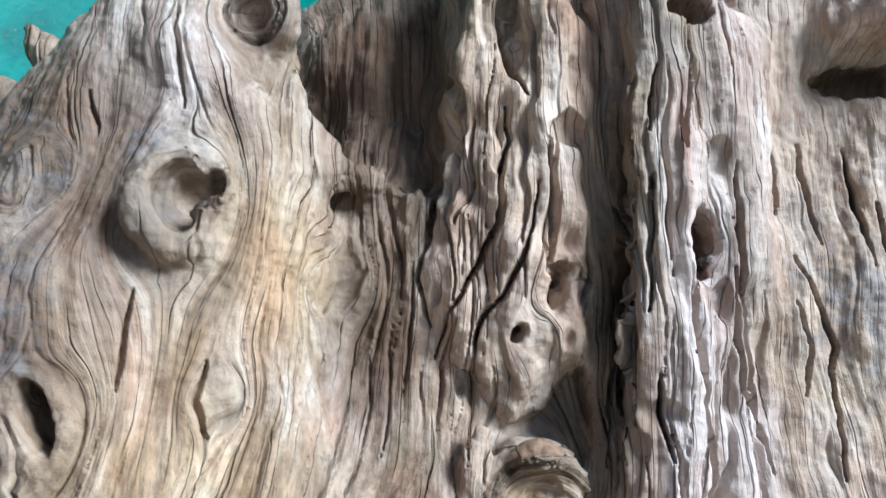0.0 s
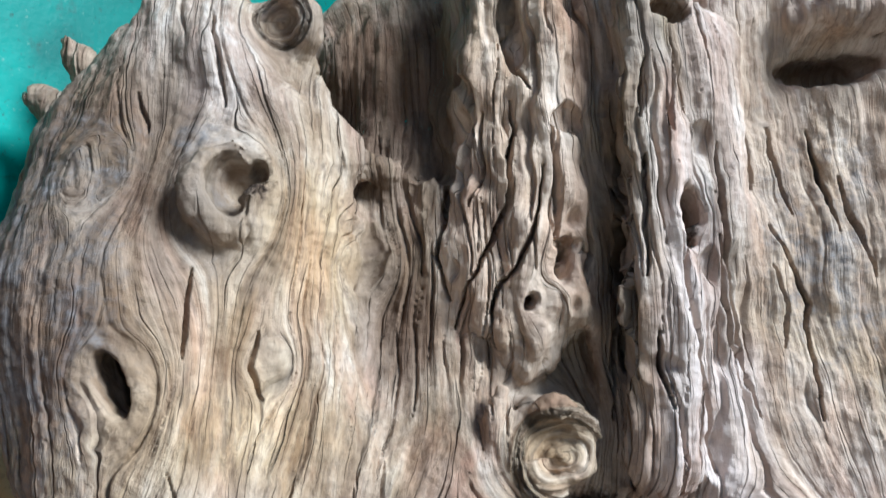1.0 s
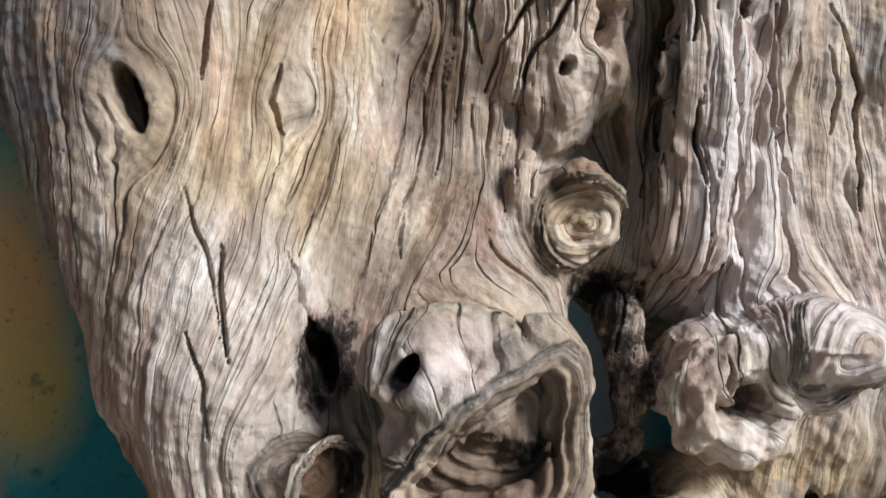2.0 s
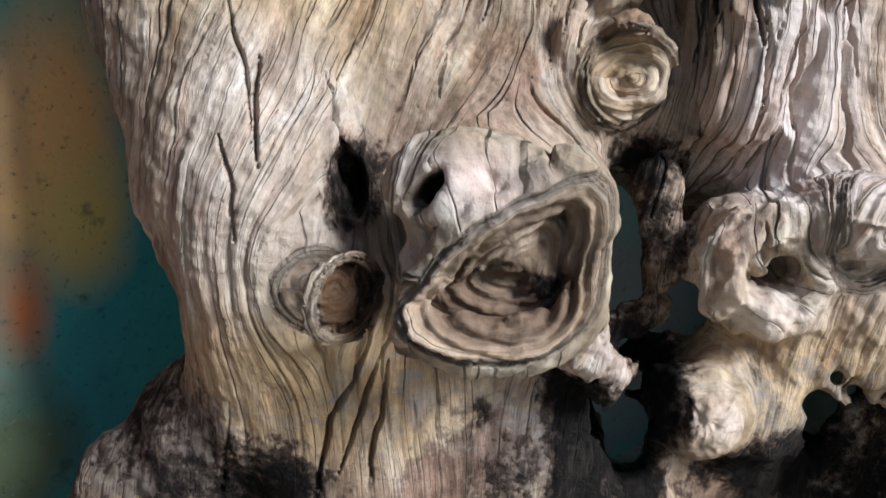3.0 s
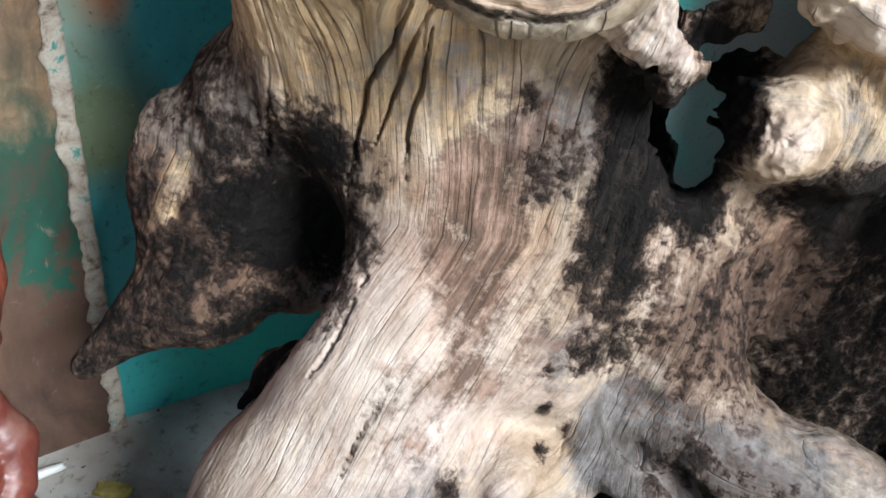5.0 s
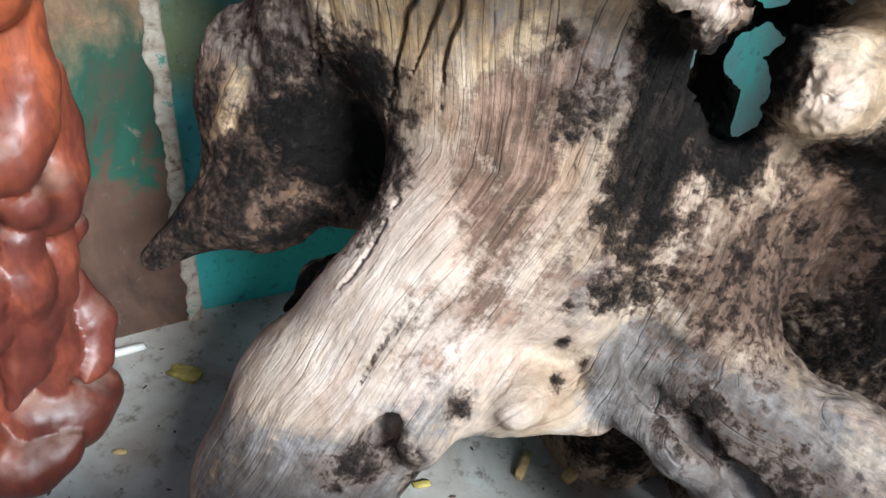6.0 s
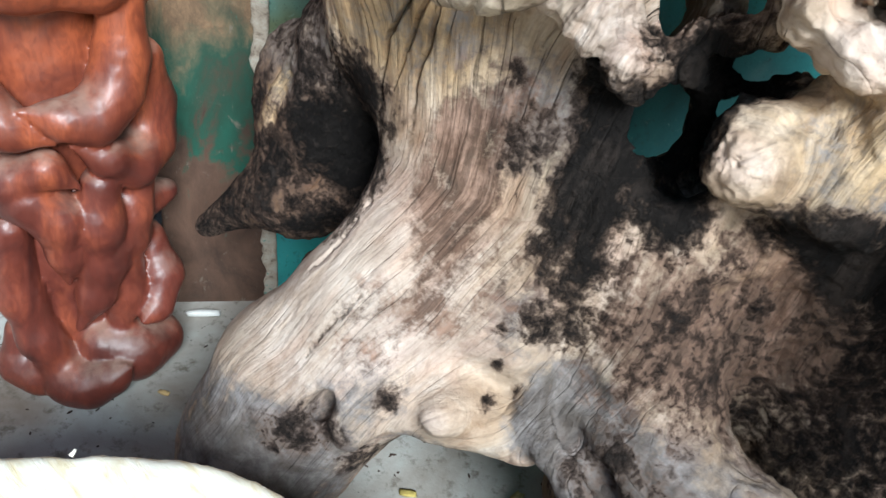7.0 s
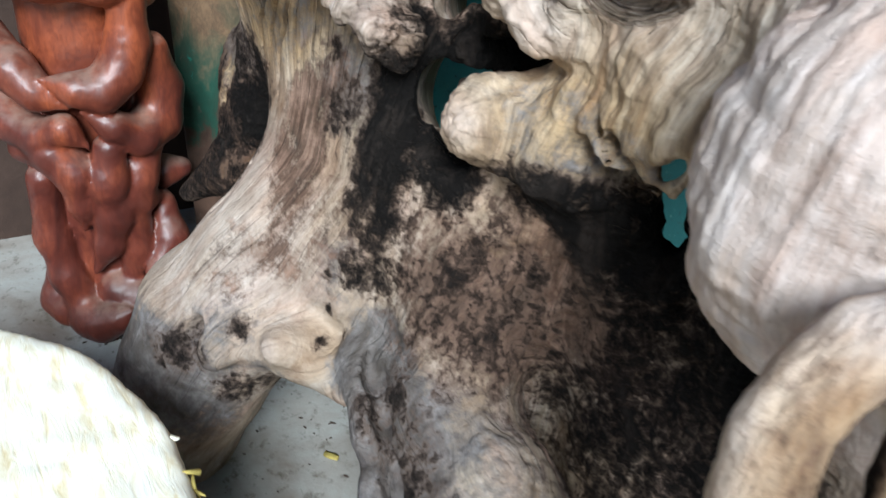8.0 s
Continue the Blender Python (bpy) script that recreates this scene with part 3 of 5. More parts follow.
# front leg
L([(-0.06, 0.81, 0.72, 0.105), (-0.075, 0.73, 0.56, 0.105), (-0.11, 0.635, 0.42, 0.108), (-0.20, 0.545, 0.22, 0.12), (-0.27, 0.50, 0.0, 0.12)], 0.06, "root")
L([(-0.06, 0.59, 0.435, 0.055), (0.03, 0.655, 0.425, 0.05), (0.12, 0.70, 0.425, 0.05)], 0.03, "root")
B((0.05, 0.615, 0.455), (0.032, 0.035, 0.03), 0.014, "knot")
L([(-0.115, 0.735, 0.67, 0.075), (-0.15, 0.64, 0.50, 0.085), (-0.195, 0.57, 0.36, 0.112), (-0.24, 0.535, 0.2, 0.115)], 0.05, "root")
L([(-0.225, 0.665, 0.55, 0.014), (-0.265, 0.655, 0.475, 0.015), (-0.305, 0.645, 0.405, 0.007)], 0.008, "bark_sliver")
L([(-0.04, 0.60, 0.43, 0.038), (-0.040, 0.567, 0.425, 0.032), (-0.040, 0.54, 0.402, 0.024), (-0.036, 0.53, 0.385, 0.014)], 0.012, "stub")
B((-0.084, 0.54, 0.412), (0.018, 0.05, 0.036), 0.012, cut=True, turn=(0, 20, 0))
# hanging horn
L([(-0.29, 0.80, 0.87, 0.06), (-0.355, 0.79, 0.77, 0.085), (-0.385, 0.77, 0.63, 0.09), (-0.42, 0.72, 0.52, 0.062), (-0.522, 0.63, 0.41, 0.02)], 0.04, "horn")
L([(-0.40, 0.74, 0.52, 0.045), (-0.29, 0.79, 0.535, 0.055)], 0.04, "horn")
L([(-0.30, 0.86, 0.74, 0.12), (-0.29, 0.83, 0.59, 0.08)], 0.05, "horn")
B((-0.39, 0.74, 0.475), (0.06, 0.06, 0.04), 0.03, "horn")
B((-0.41, 0.71, 0.50), (0.10, 0.065, 0.05), 0.03, "horn", turn=(0, -25, 0))
B((-0.445, 0.75, 0.64), (0.058, 0.07, 0.14), 0.03, "horn")
B((-0.405, 0.685, 0.56), (0.022, 0.03, 0.03), 0.015, "horn")
B((-0.25, 0.70, 0.61), (0.05, 0.09, 0.09), 0.03, cut=True)
# right root and its ridge
L([(0.10, 0.85, 0.78, 0.095), (0.14, 0.84, 0.66, 0.10), (0.2, 0.82, 0.56, 0.085), (0.28, 0.77, 0.455, 0.085), (0.42, 0.745, 0.435, 0.085), (0.60, 0.72, 0.40, 0.085), (0.80, 0.68, 0.2, 0.085), (0.92, 0.65, 0.0, 0.09)], 0.05, "root_limb")
L([(0.10, 0.72, 0.51, 0.024), (0.14, 0.692, 0.472, 0.024), (0.18, 0.682, 0.455, 0.023), (0.235, 0.667, 0.440, 0.024), (0.32, 0.645, 0.405, 0.026), (0.45, 0.605, 0.33, 0.032), (0.60, 0.55, 0.16, 0.04), (0.68, 0.52, 0.0, 0.045)], 0.012, "root_ridge")
L([(0.15, 0.77, 0.50, 0.055), (0.23, 0.752, 0.457, 0.058), (0.32, 0.732, 0.448, 0.066), (0.44, 0.70, 0.42, 0.072), (0.58, 0.66, 0.33, 0.075), (0.75, 0.62, 0.14, 0.075), (0.84, 0.60, 0.0, 0.08)], 0.016, "root_limb")
L([(0.185, 1.06, 1.46, 0.075), (0.18, 1.04, 1.30, 0.08)], 0.03)
L([(0.15, 0.70, 0.490, 0.007), (0.19, 0.692, 0.476, 0.011), (0.25, 0.680, 0.462, 0.013), (0.33, 0.660, 0.435, 0.014), (0.46, 0.622, 0.37, 0.014)], 0.006, cut=True)
# charred back wall
L([(0.30, 0.95, 0.85, 0.12), (0.33, 1.0, 0.70, 0.11), (0.38, 1.03, 0.50, 0.11), (0.42, 1.05, 0.0, 0.13)], 0.05)
L([(0.50, 1.04, 0.8, 0.09), (0.50, 1.06, 0.5, 0.10), (0.52, 1.08, 0.0, 0.12)], 0.06)
L([(0.2, 0.92, 0.78, 0.10), (0.22, 0.94, 0.6, 0.10), (0.2, 1.0, 0.3, 0.1), (0.15, 1.05, 0.0, 0.12)], 0.05)
# shoulders of the right side
L([(0.23, 0.82, 0.87, 0.055), (0.31, 0.86, 0.87, 0.07), (0.45, 0.90, 0.95, 0.09)], 0.03)
B((0.38, 0.90, 1.0), (0.14, 0.10, 0.09), 0.03)
B((0.30, 0.87, 1.04), (0.10, 0.085, 0.09), 0.02)
B((0.385, 0.83, 1.11), (0.09, 0.08, 0.05), 0.02, "burl")
B((0.665, 0.79, 1.0), (0.112, 0.115, 0.15), 0.03, "bulge")
L([(0.72, 0.88, 0.95, 0.10), (0.72, 0.95, 0.7, 0.08), (0.70, 1.0, 0.4, 0.09), (0.70, 1.0, 0.0, 0.1)], 0.04)
L([(0.775, 0.70, 1.02, 0.016), (0.764, 0.655, 0.994, 0.016), (0.757, 0.635, 0.966, 0.017), (0.759, 0.615, 0.937, 0.018), (0.77, 0.605, 0.90, 0.02), (0.78, 0.615, 0.8, 0.03), (0.80, 0.65, 0.4, 0.045), (0.80, 0.68, 0.0, 0.06)], 0.006, "root_arm")
L([(0.85, 0.745, 1.01, 0.030), (0.817, 0.70, 0.972, 0.026), (0.818, 0.68, 0.935, 0.027), (0.835, 0.67, 0.88, 0.032), (0.85, 0.68, 0.5, 0.05), (0.85, 0.69, 0.0, 0.06)], 0.006, "side_arm")
L([(0.66, 0.90, 0.95, 0.1), (0.9, 0.78, 0.98, 0.08)], 0.04)
# great burl
B((-0.03, 0.725, 1.07), (0.085, 0.125, 0.09), 0.02, "great_burl")
L([(-0.108, 0.635, 1.122, 0.03), (-0.08, 0.635, 1.138, 0.036), (-0.05, 0.645, 1.138, 0.036), (-0.015, 0.655, 1.138, 0.026), (0.02, 0.665, 1.148, 0.016)], 0.015, "great_burl")
L([(-0.09, 0.64, 1.09, 0.026), (-0.098, 0.65, 1.04, 0.022)], 0.015, "great_burl")
B((-0.015, 0.60, 1.058), (0.092, 0.065, 0.044), 0.008, cut=True, turn=(0, -40, 0))
B((0.012, 0.605, 1.04), (0.062, 0.062, 0.042), 0.008, cut=True)
L([(-0.107, 0.612, 1.015, 0.013), (-0.095, 0.602, 0.998, 0.018), (-0.065, 0.598, 0.988, 0.019), (-0.029, 0.596, 0.988, 0.020), (0.009, 0.598, 0.993, 0.020), (0.039, 0.605, 1.007, 0.018), (0.061, 0.615, 1.031, 0.014), (0.068, 0.630, 1.055, 0.012)], 0.006, "great_burl")
L([(-0.109, 0.612, 1.018, 0.012), (-0.085, 0.603, 1.052, 0.013), (-0.057, 0.603, 1.090, 0.014), (-0.027, 0.608, 1.118, 0.014), (0.009, 0.617, 1.138, 0.014), (0.042, 0.632, 1.156, 0.014)], 0.005, "great_burl")
L([(-0.056, 0.618, 1.070, 0.010), (-0.027, 0.622, 1.100, 0.011), (0.007, 0.631, 1.119, 0.011), (0.043, 0.644, 1.137, 0.011)], 0.004, "great_burl")
L([(-0.056, 0.643, 1.050, 0.010), (-0.036, 0.645, 1.076, 0.011), (-0.010, 0.648, 1.094, 0.011), (0.015, 0.650, 1.105, 0.009)], 0.004, "great_burl")
L([(0.018, 0.645, 1.157, 0.013), (0.043, 0.645, 1.152, 0.013), (0.058, 0.648, 1.132, 0.012), (0.064, 0.650, 1.109, 0.012), (0.061, 0.650, 1.085, 0.011), (0.063, 0.648, 1.059, 0.011), (0.066, 0.640, 1.034, 0.012)], 0.006, "great_burl")
B((-0.006, 0.66, 1.066), (0.026, 0.03, 0.019), 0.005, "great_burl", turn=(0, -25, 0))
B((0.020, 0.66, 1.042), (0.017, 0.02, 0.02), 0.005, "great_burl")
L([(-0.045, 0.638, 1.040, 0.008), (-0.004, 0.642, 1.040, 0.008)], 0.004, cut=True)
L([(0.028, 0.635, 1.112, 0.008), (0.032, 0.635, 1.085, 0.010), (0.026, 0.64, 1.06, 0.008)], 0.004, cut=True)
B((0.035, 0.695, 1.075), (0.035, 0.022, 0.05), 0.005, "great_burl")
L([(-0.060, 0.598, 1.160, 0.005), (-0.040, 0.60, 1.150, 0.006), (-0.030, 0.605, 1.13, 0.005)], 0.004, cut=True)
R((-0.097, 0.612, 1.126), (-0.45, -0.9, 0.1), 0.024, 0.009, 0.008, "eye_tube")
B((-0.095, 0.60, 1.127), (0.013, 0.07, 0.028), 0.004, cut=True, turn=(0, 35, -20))
L([(0.03, 0.675, 0.998, 0.034), (0.074, 0.70, 0.978, 0.037), (0.107, 0.722, 0.952, 0.033), (0.121, 0.732, 0.927, 0.025), (0.119, 0.735, 0.903, 0.014)], 0.015, "snag")
B((0.105, 0.70, 0.98), (0.022, 0.02, 0.014), 0.008, "snag")
B((0.083, 0.675, 0.957), (0.02, 0.02, 0.014), 0.008, "snag")
B((0.106, 0.695, 0.933), (0.014, 0.016, 0.014), 0.006, "snag")
L([(0.135, 0.725, 0.955, 0.014), (0.153, 0.722, 0.962, 0.009), (0.162, 0.72, 0.972, 0.004)], 0.006, "snag")
B((0.078, 0.705, 0.948), (0.03, 0.03, 0.012), 0.008, cut=True, turn=(0, 30, 0))
# cupped knots
B((-0.182, 0.672, 1.012), (0.026, 0.05, 0.05), 0.02, "cup_knot")
R((-0.165, 0.625, 1.012), (0.78, -0.62, 0), 0.042, 0.010, 0.006, "cup_knot")
B((-0.150, 0.612, 1.012), (0.038, 0.042, 0.042), 0.004, cut=True)
R((-0.175, 0.636, 1.012), (0.78, -0.62, 0), 0.022, 0.006, 0.004, "cup_knot")
B((-0.182, 0.642, 1.01), (0.014, 0.014, 0.018), 0.006, "cup_knot")
L([(-0.152, 0.70, 1.12, 0.018), (-0.125, 0.69, 1.05, 0.016), (-0.118, 0.675, 0.98, 0.010)], 0.010, cut=True)
B((-0.182, 0.66, 1.11), (0.016, 0.1, 0.045), 0.012, cut=True, turn=(0, -12, 0))
B((0.235, 0.785, 0.873), (0.052, 0.055, 0.055), 0.012, "end_knob")
B((0.17, 0.705, 0.885), (0.055, 0.05, 0.07), 0.012, cut=True, turn=(0, 0, -20))
L([(0.19, 0.742, 0.872, 0.006), (0.215, 0.728, 0.880, 0.005), (0.24, 0.728, 0.876, 0.004)], 0.004, cut=True)
R((0.278, 0.805, 1.045), (0.1, -1, 0.1), 0.047, 0.031, 0.02, "eye_knot")
B((0.240, 0.79, 1.03), (0.03, 0.04, 0.04), 0.015, "eye_knot")
B((0.286, 0.79, 1.042), (0.022, 0.07, 0.018), 0.010, cut=True, turn=(0, 15, 0))
B((0.098, 0.895, 1.25), (0.058, 0.055, 0.060), 0.012, "ring_knot")
for path in ([(0.046, 0.875, 1.318, 0.009), (0.031, 0.862, 1.275, 0.012), (0.037, 0.856, 1.225, 0.013), (0.066, 0.855, 1.193, 0.009)], [(0.062, 0.858, 1.292, 0.009), (0.055, 0.846, 1.243, 0.011), (0.077, 0.84, 1.207, 0.010), (0.11, 0.845, 1.194, 0.008)],
             [(0.078, 0.85, 1.296, 0.009), (0.106, 0.845, 1.303, 0.011), (0.137, 0.852, 1.272, 0.012), (0.135, 0.852, 1.226, 0.011), (0.106, 0.845, 1.208, 0.009)]):
    L(path, 0.005, "ring_knot")
B((0.100, 0.828, 1.252), (0.026, 0.03, 0.024), 0.006, cut=True)
B((0.106, 0.850, 1.240), (0.016, 0.018, 0.014), 0.005, "ring_knot")
L([(-0.258, 0.80, 1.618, 0.010), (-0.287, 0.785, 1.602, 0.012), (-0.299, 0.775, 1.574, 0.014), (-0.293, 0.775, 1.543, 0.015), (-0.272, 0.785, 1.523, 0.014), (-0.247, 0.795, 1.528, 0.012), (-0.237, 0.80, 1.545, 0.008)], 0.006, "hook_knot")
L([(-0.305, 0.815, 1.60, 0.014), (-0.316, 0.81, 1.56, 0.016), (-0.30, 0.81, 1.52, 0.014)], 0.010, "hook_knot")
B((-0.262, 0.79, 1.572), (0.021, 0.05, 0.034), 0.005, cut=True)
B((-0.238, 0.785, 1.582), (0.012, 0.06, 0.026), 0.005, cut=True, turn=(0, 15, 0))
L([(-0.252, 0.80, 1.555, 0.008), (-0.240, 0.79, 1.560, 0.006), (-0.234, 0.80, 1.575, 0.006)], 0.004, "hook_knot")
L([(-0.320, 0.755, 1.512, 0.008), (-0.285, 0.755, 1.494, 0.011), (-0.25, 0.765, 1.493, 0.009), (-0.222, 0.775, 1.515, 0.009), (-0.218, 0.78, 1.55, 0.008)], 0.006, cut=True)
L([(-0.30, 0.76, 1.632, 0.006), (-0.262, 0.765, 1.634, 0.009), (-0.225, 0.775, 1.612, 0.008)], 0.006, cut=True)
L([(-0.325, 0.805, 1.381, 0.010), (-0.291, 0.797, 1.372, 0.013), (-0.258, 0.80, 1.362, 0.012), (-0.242, 0.805, 1.378, 0.009)], 0.012)
L([(-0.418, 0.80, 1.395, 0.010), (-0.402, 0.79, 1.35, 0.014), (-0.372, 0.785, 1.312, 0.012)], 0.012)
B((-0.222, 0.965, 1.79), (0.042, 0.05, 0.043), 0.012, "disc_knot")
L([(-0.235, 0.925, 1.835, 0.008), (-0.205, 0.922, 1.825, 0.010), (-0.186, 0.922, 1.798, 0.011), (-0.186, 0.925, 1.772, 0.010), (-0.206, 0.928, 1.752, 0.008)], 0.006, "disc_knot")
B((-0.226, 0.915, 1.79), (0.030, 0.012, 0.032), 0.006, cut=True)
L([(-0.195, 0.945, 1.74, 0.016), (-0.185, 0.93, 1.69, 0.018), (-0.16, 0.925, 1.645, 0.016)], 0.02)
L([(-0.30, 0.875, 1.74, 0.03), (-0.22, 0.885, 1.66, 0.028), (-0.15, 0.93, 1.625, 0.024), (-0.08, 0.985, 1.60, 0.02)], 0.03)
B((0.276, 0.80, 1.09), (0.034, 0.035, 0.018), 0.01, "eye_knot")
def crown(low, high, jag, line):
    """Breaks the body off above a ragged line (x, z), between two depths."""
    s, x, y, z = body.box((-0.7, low, 1.55), (0.12, high, 2.1))
    x, y, z = x + 0 * (y + z), y + 0 * (x + z), z + 0 * (x + y)
    top = np.interp(x, *zip(*line)) + jag * (perlin(x * 30, y * 30, x * 0) + 0.7 * perlin(x * 85, y * 85, x * 0))
    body.take(s, (top - z).astype(np.float32), 0.006)


crown(0.80, 1.075, 0.012, [(-0.60, 1.62), (-0.515, 1.72), (-0.476, 1.752), (-0.447, 1.772), (-0.397, 1.796), (-0.392, 1.822), (-0.368, 1.83), (-0.36, 1.855), (-0.31, 1.866), (-0.294, 1.878), (-0.275, 1.84), (-0.262, 1.825), (-0.15, 1.84), (-0.05, 1.90), (-0.02, 2.1)])
crown(1.07, 1.40, 0.012, [(-0.45, 1.70), (-0.25, 1.82), (-0.212, 1.863), (-0.177, 1.889), (-0.143, 1.923), (-0.075, 1.927), (-0.041, 1.907), (-0.015, 1.921), (0.003, 1.939), (0.055, 1.96), (0.10, 2.0)])
L([(-0.47, 1.0, 1.66, 0.035), (-0.525, 0.98, 1.695, 0.020), (-0.55, 0.965, 1.715, 0.019)], 0.012, "twig_stub")
L([(-0.475, 1.03, 1.70, 0.03), (-0.505, 1.01, 1.77, 0.018), (-0.525, 1.0, 1.805, 0.006)], 0.012, "spike")
# openings
B((0.132, 0.92, 1.475), (0.011, 0.05, 0.03), 0.006, cut=True, turn=(0, 15, 0))
B((0.132, 0.935, 1.465), (0.008, 0.014, 0.012), 0.004)
B((0.085, 0.90, 1.425), (0.008, 0.05, 0.014), 0.006, cut=True, turn=(0, 40, 0))
B((0.285, 0.93, 1.80), (0.035, 0.07, 0.016), 0.008, cut=True)
L([(0.50, 0.99, 1.80, 0.02), (0.55, 0.95, 1.805, 0.028), (0.64, 0.93, 1.80, 0.035)], 0.015, "branch_stub")
L([(0.205, 1.0, 1.30, 0.012), (0.20, 0.97, 1.27, 0.016), (0.198, 0.97, 1.22, 0.012)], 0.008, cut=True)
B((-0.372, 0.76, 1.362), (0.015, 0.085, 0.044), 0.008, cut=True, turn=(0, -24, 0))
L([(0.187, 0.925, 1.90, 0.026), (0.186, 0.915, 1.74, 0.027), (0.184, 0.905, 1.6, 0.027), (0.185, 0.90, 1.48, 0.025), (0.195, 0.895, 1.36, 0.020), (0.195, 0.905, 1.2, 0.018)], 0.012, cut=True)
L([(0.222, 0.90, 1.60, 0.006), (0.226, 0.885, 1.5, 0.007), (0.233, 0.88, 1.40, 0.005)], 0.006, cut=True)
B((0.290, 0.90, 1.525), (0.017, 0.13, 0.042), 0.008, cut=True)
B((0.298, 0.90, 1.505), (0.012, 0.02, 0.012), 0.006)
B((0.54, 1.0, 1.735), (0.075, 0.1, 0.028), 0.02, cut=True)
B((0.132, 0.95, 1.03), (0.05, 0.45, 0.10), 0.012, cut=True)
B((0.19, 0.95, 0.975), (0.03, 0.45, 0.045), 0.012, cut=True)
B((0.155, 0.95, 0.825), (0.03, 0.45, 0.055), 0.015, cut=True)
B((0.40, 0.95, 0.865), (0.035, 0.4, 0.022), 0.01, cut=True, turn=(0, -35, 0))
B((0.45, 0.92, 0.86), (0.022, 0.4, 0.075), 0.012, cut=True, turn=(0, 0, 32))
L([(0.130, 0.80, 1.03, 0.045), (0.206, 1.35, 0.93, 0.07)], 0.012, cut=True)
L([(0.122, 0.80, 1.075, 0.036), (0.19, 1.35, 1.0, 0.06)], 0.012, cut=True)
L([(0.205, 0.82, 0.976, 0.032), (0.33, 1.35, 0.85, 0.05)], 0.010, cut=True)
R((0.278, 0.80, 1.045), (0.1, -1, 0.1), 0.044, 0.027, 0.012, "eye_knot")
B((0.292, 0.785, 1.043), (0.036, 0.055, 0.021), 0.008, cut=True, turn=(0, 12, 0))
B((0.268, 0.80, 1.050), (0.016, 0.02, 0.010), 0.005, "eye_knot", turn=(0, 20, 0))
for a, b, ra, rb in (((0.110, 1.093), (0.2015, 1.002), 0.026, 0.042), ((0.127, 1.049), (0.2305, 0.930), 0.030, 0.048), ((0.1125, 1.003), (0.206, 0.854), 0.022, 0.036),
                     ((0.184, 0.991), (0.324, 0.834), 0.028, 0.046), ((0.164, 0.978), (0.292, 0.813), 0.018, 0.03), ((0.190, 1.017), (0.335, 0.877), 0.016, 0.03),
                     ((0.150, 0.855), (0.266, 0.609), 0.030, 0.05), ((0.1506, 0.825), (0.2677, 0.558), 0.029, 0.05), ((0.1486, 0.904), (0.266, 0.690), 0.018, 0.035),
                     ((0.3656, 0.8977), (0.610, 0.691), 0.020, 0.04), ((0.363, 0.8656), (0.606, 0.640), 0.015, 0.03), ((0.375, 0.934), (0.626, 0.750), 0.011, 0.02), ((0.396, 0.920), (0.659, 0.727), 0.009, 0.02)):
    L([(a[0], 0.78, a[1], ra), (b[0], 1.35, b[1], rb)], 0.008, cut=True)
L([(0.197, 0.72, 0.907, 0.017), (0.10, 0.83, 0.845, 0.05), (0.0, 0.94, 0.79, 0.085), (-0.25, 1.2, 0.66, 0.14)], 0.008, cut=True)
L([(0.177, 0.748, 1.001, 0.024), (0.08, 0.85, 0.96, 0.04), (-0.236, 1.2, 0.833, 0.10)], 0.008, cut=True)
for q, far in (((0.433, 0.860, 0.930), (0.09, 1.285, 0.72)), ((0.441, 0.859, 0.915), (0.10, 1.285, 0.69)), ((0.449, 0.857, 0.899), (0.10, 1.285, 0.66)), ((0.457, 0.856, 0.884), (0.12, 1.28, 0.63)), ((0.466, 0.854, 0.868), (0.14, 1.275, 0.60)), ((0.477, 0.851, 0.848), (0.16, 1.27, 0.57))):
    L([(*q, 0.012), (*far, 0.035)], 0.008, cut=True)

L([(0.168, 0.90, 1.12, 0.034), (0.183, 0.88, 1.06, 0.022), (0.180, 0.87, 1.02, 0.014), (0.178, 0.86, 0.98, 0.010), (0.156, 0.85, 0.958, 0.011), (0.11, 0.83, 0.94, 0.014)], 0.012, "strand")
L([(0.50, 0.78, 0.94, 0.014), (0.40, 0.95, 0.87, 0.022), (0.28, 1.3, 0.69, 0.03)], 0.01, cut=True)
L([(0.50, 0.78, 0.89, 0.012), (0.41, 0.95, 0.815, 0.022), (0.31, 1.3, 0.62, 0.03)], 0.01, cut=True)
s, x, y, z = body.box((0.0, 0.72, 0.66), (0.52, 1.25, 1.14))
x, y, z = x + 0 * (y + z), y + 0 * (x + z), z + 0 * (x + y)
fade = smooth(0.0, 0.06, x) * smooth(0.52, 0.45, x) * smooth(0.72 + 0.4 * np.clip(0.14 - x, 0, 1), 0.79 + 0.4 * np.clip(0.14 - x, 0, 1), y) * smooth(0.66, 0.72, z) * smooth(1.14, 1.08, z)
body.d[s] += fade * (0.016 * perlin(x * 20, y * 20, z * 20) + 0.012 * perlin(x * 48, y * 48, z * 48))
pts, quads, kinds = body.skin()
pts = relax(pts, quads, 2)
def refine(p, q, k, keep):
    """Quads that keep() picks by middle and facing, each into four."""
    m = p[q].mean(1)
    n = np.cross(p[q[:, 2]] - p[q[:, 0]], p[q[:, 3]] - p[q[:, 1]])
    near = keep(m, n / np.maximum(np.linalg.norm(n, axis=1, keepdims=True), 1e-12))
    a, b, c = finer(p, q[near], k)
    return a, np.concatenate([q[~near], b]), c


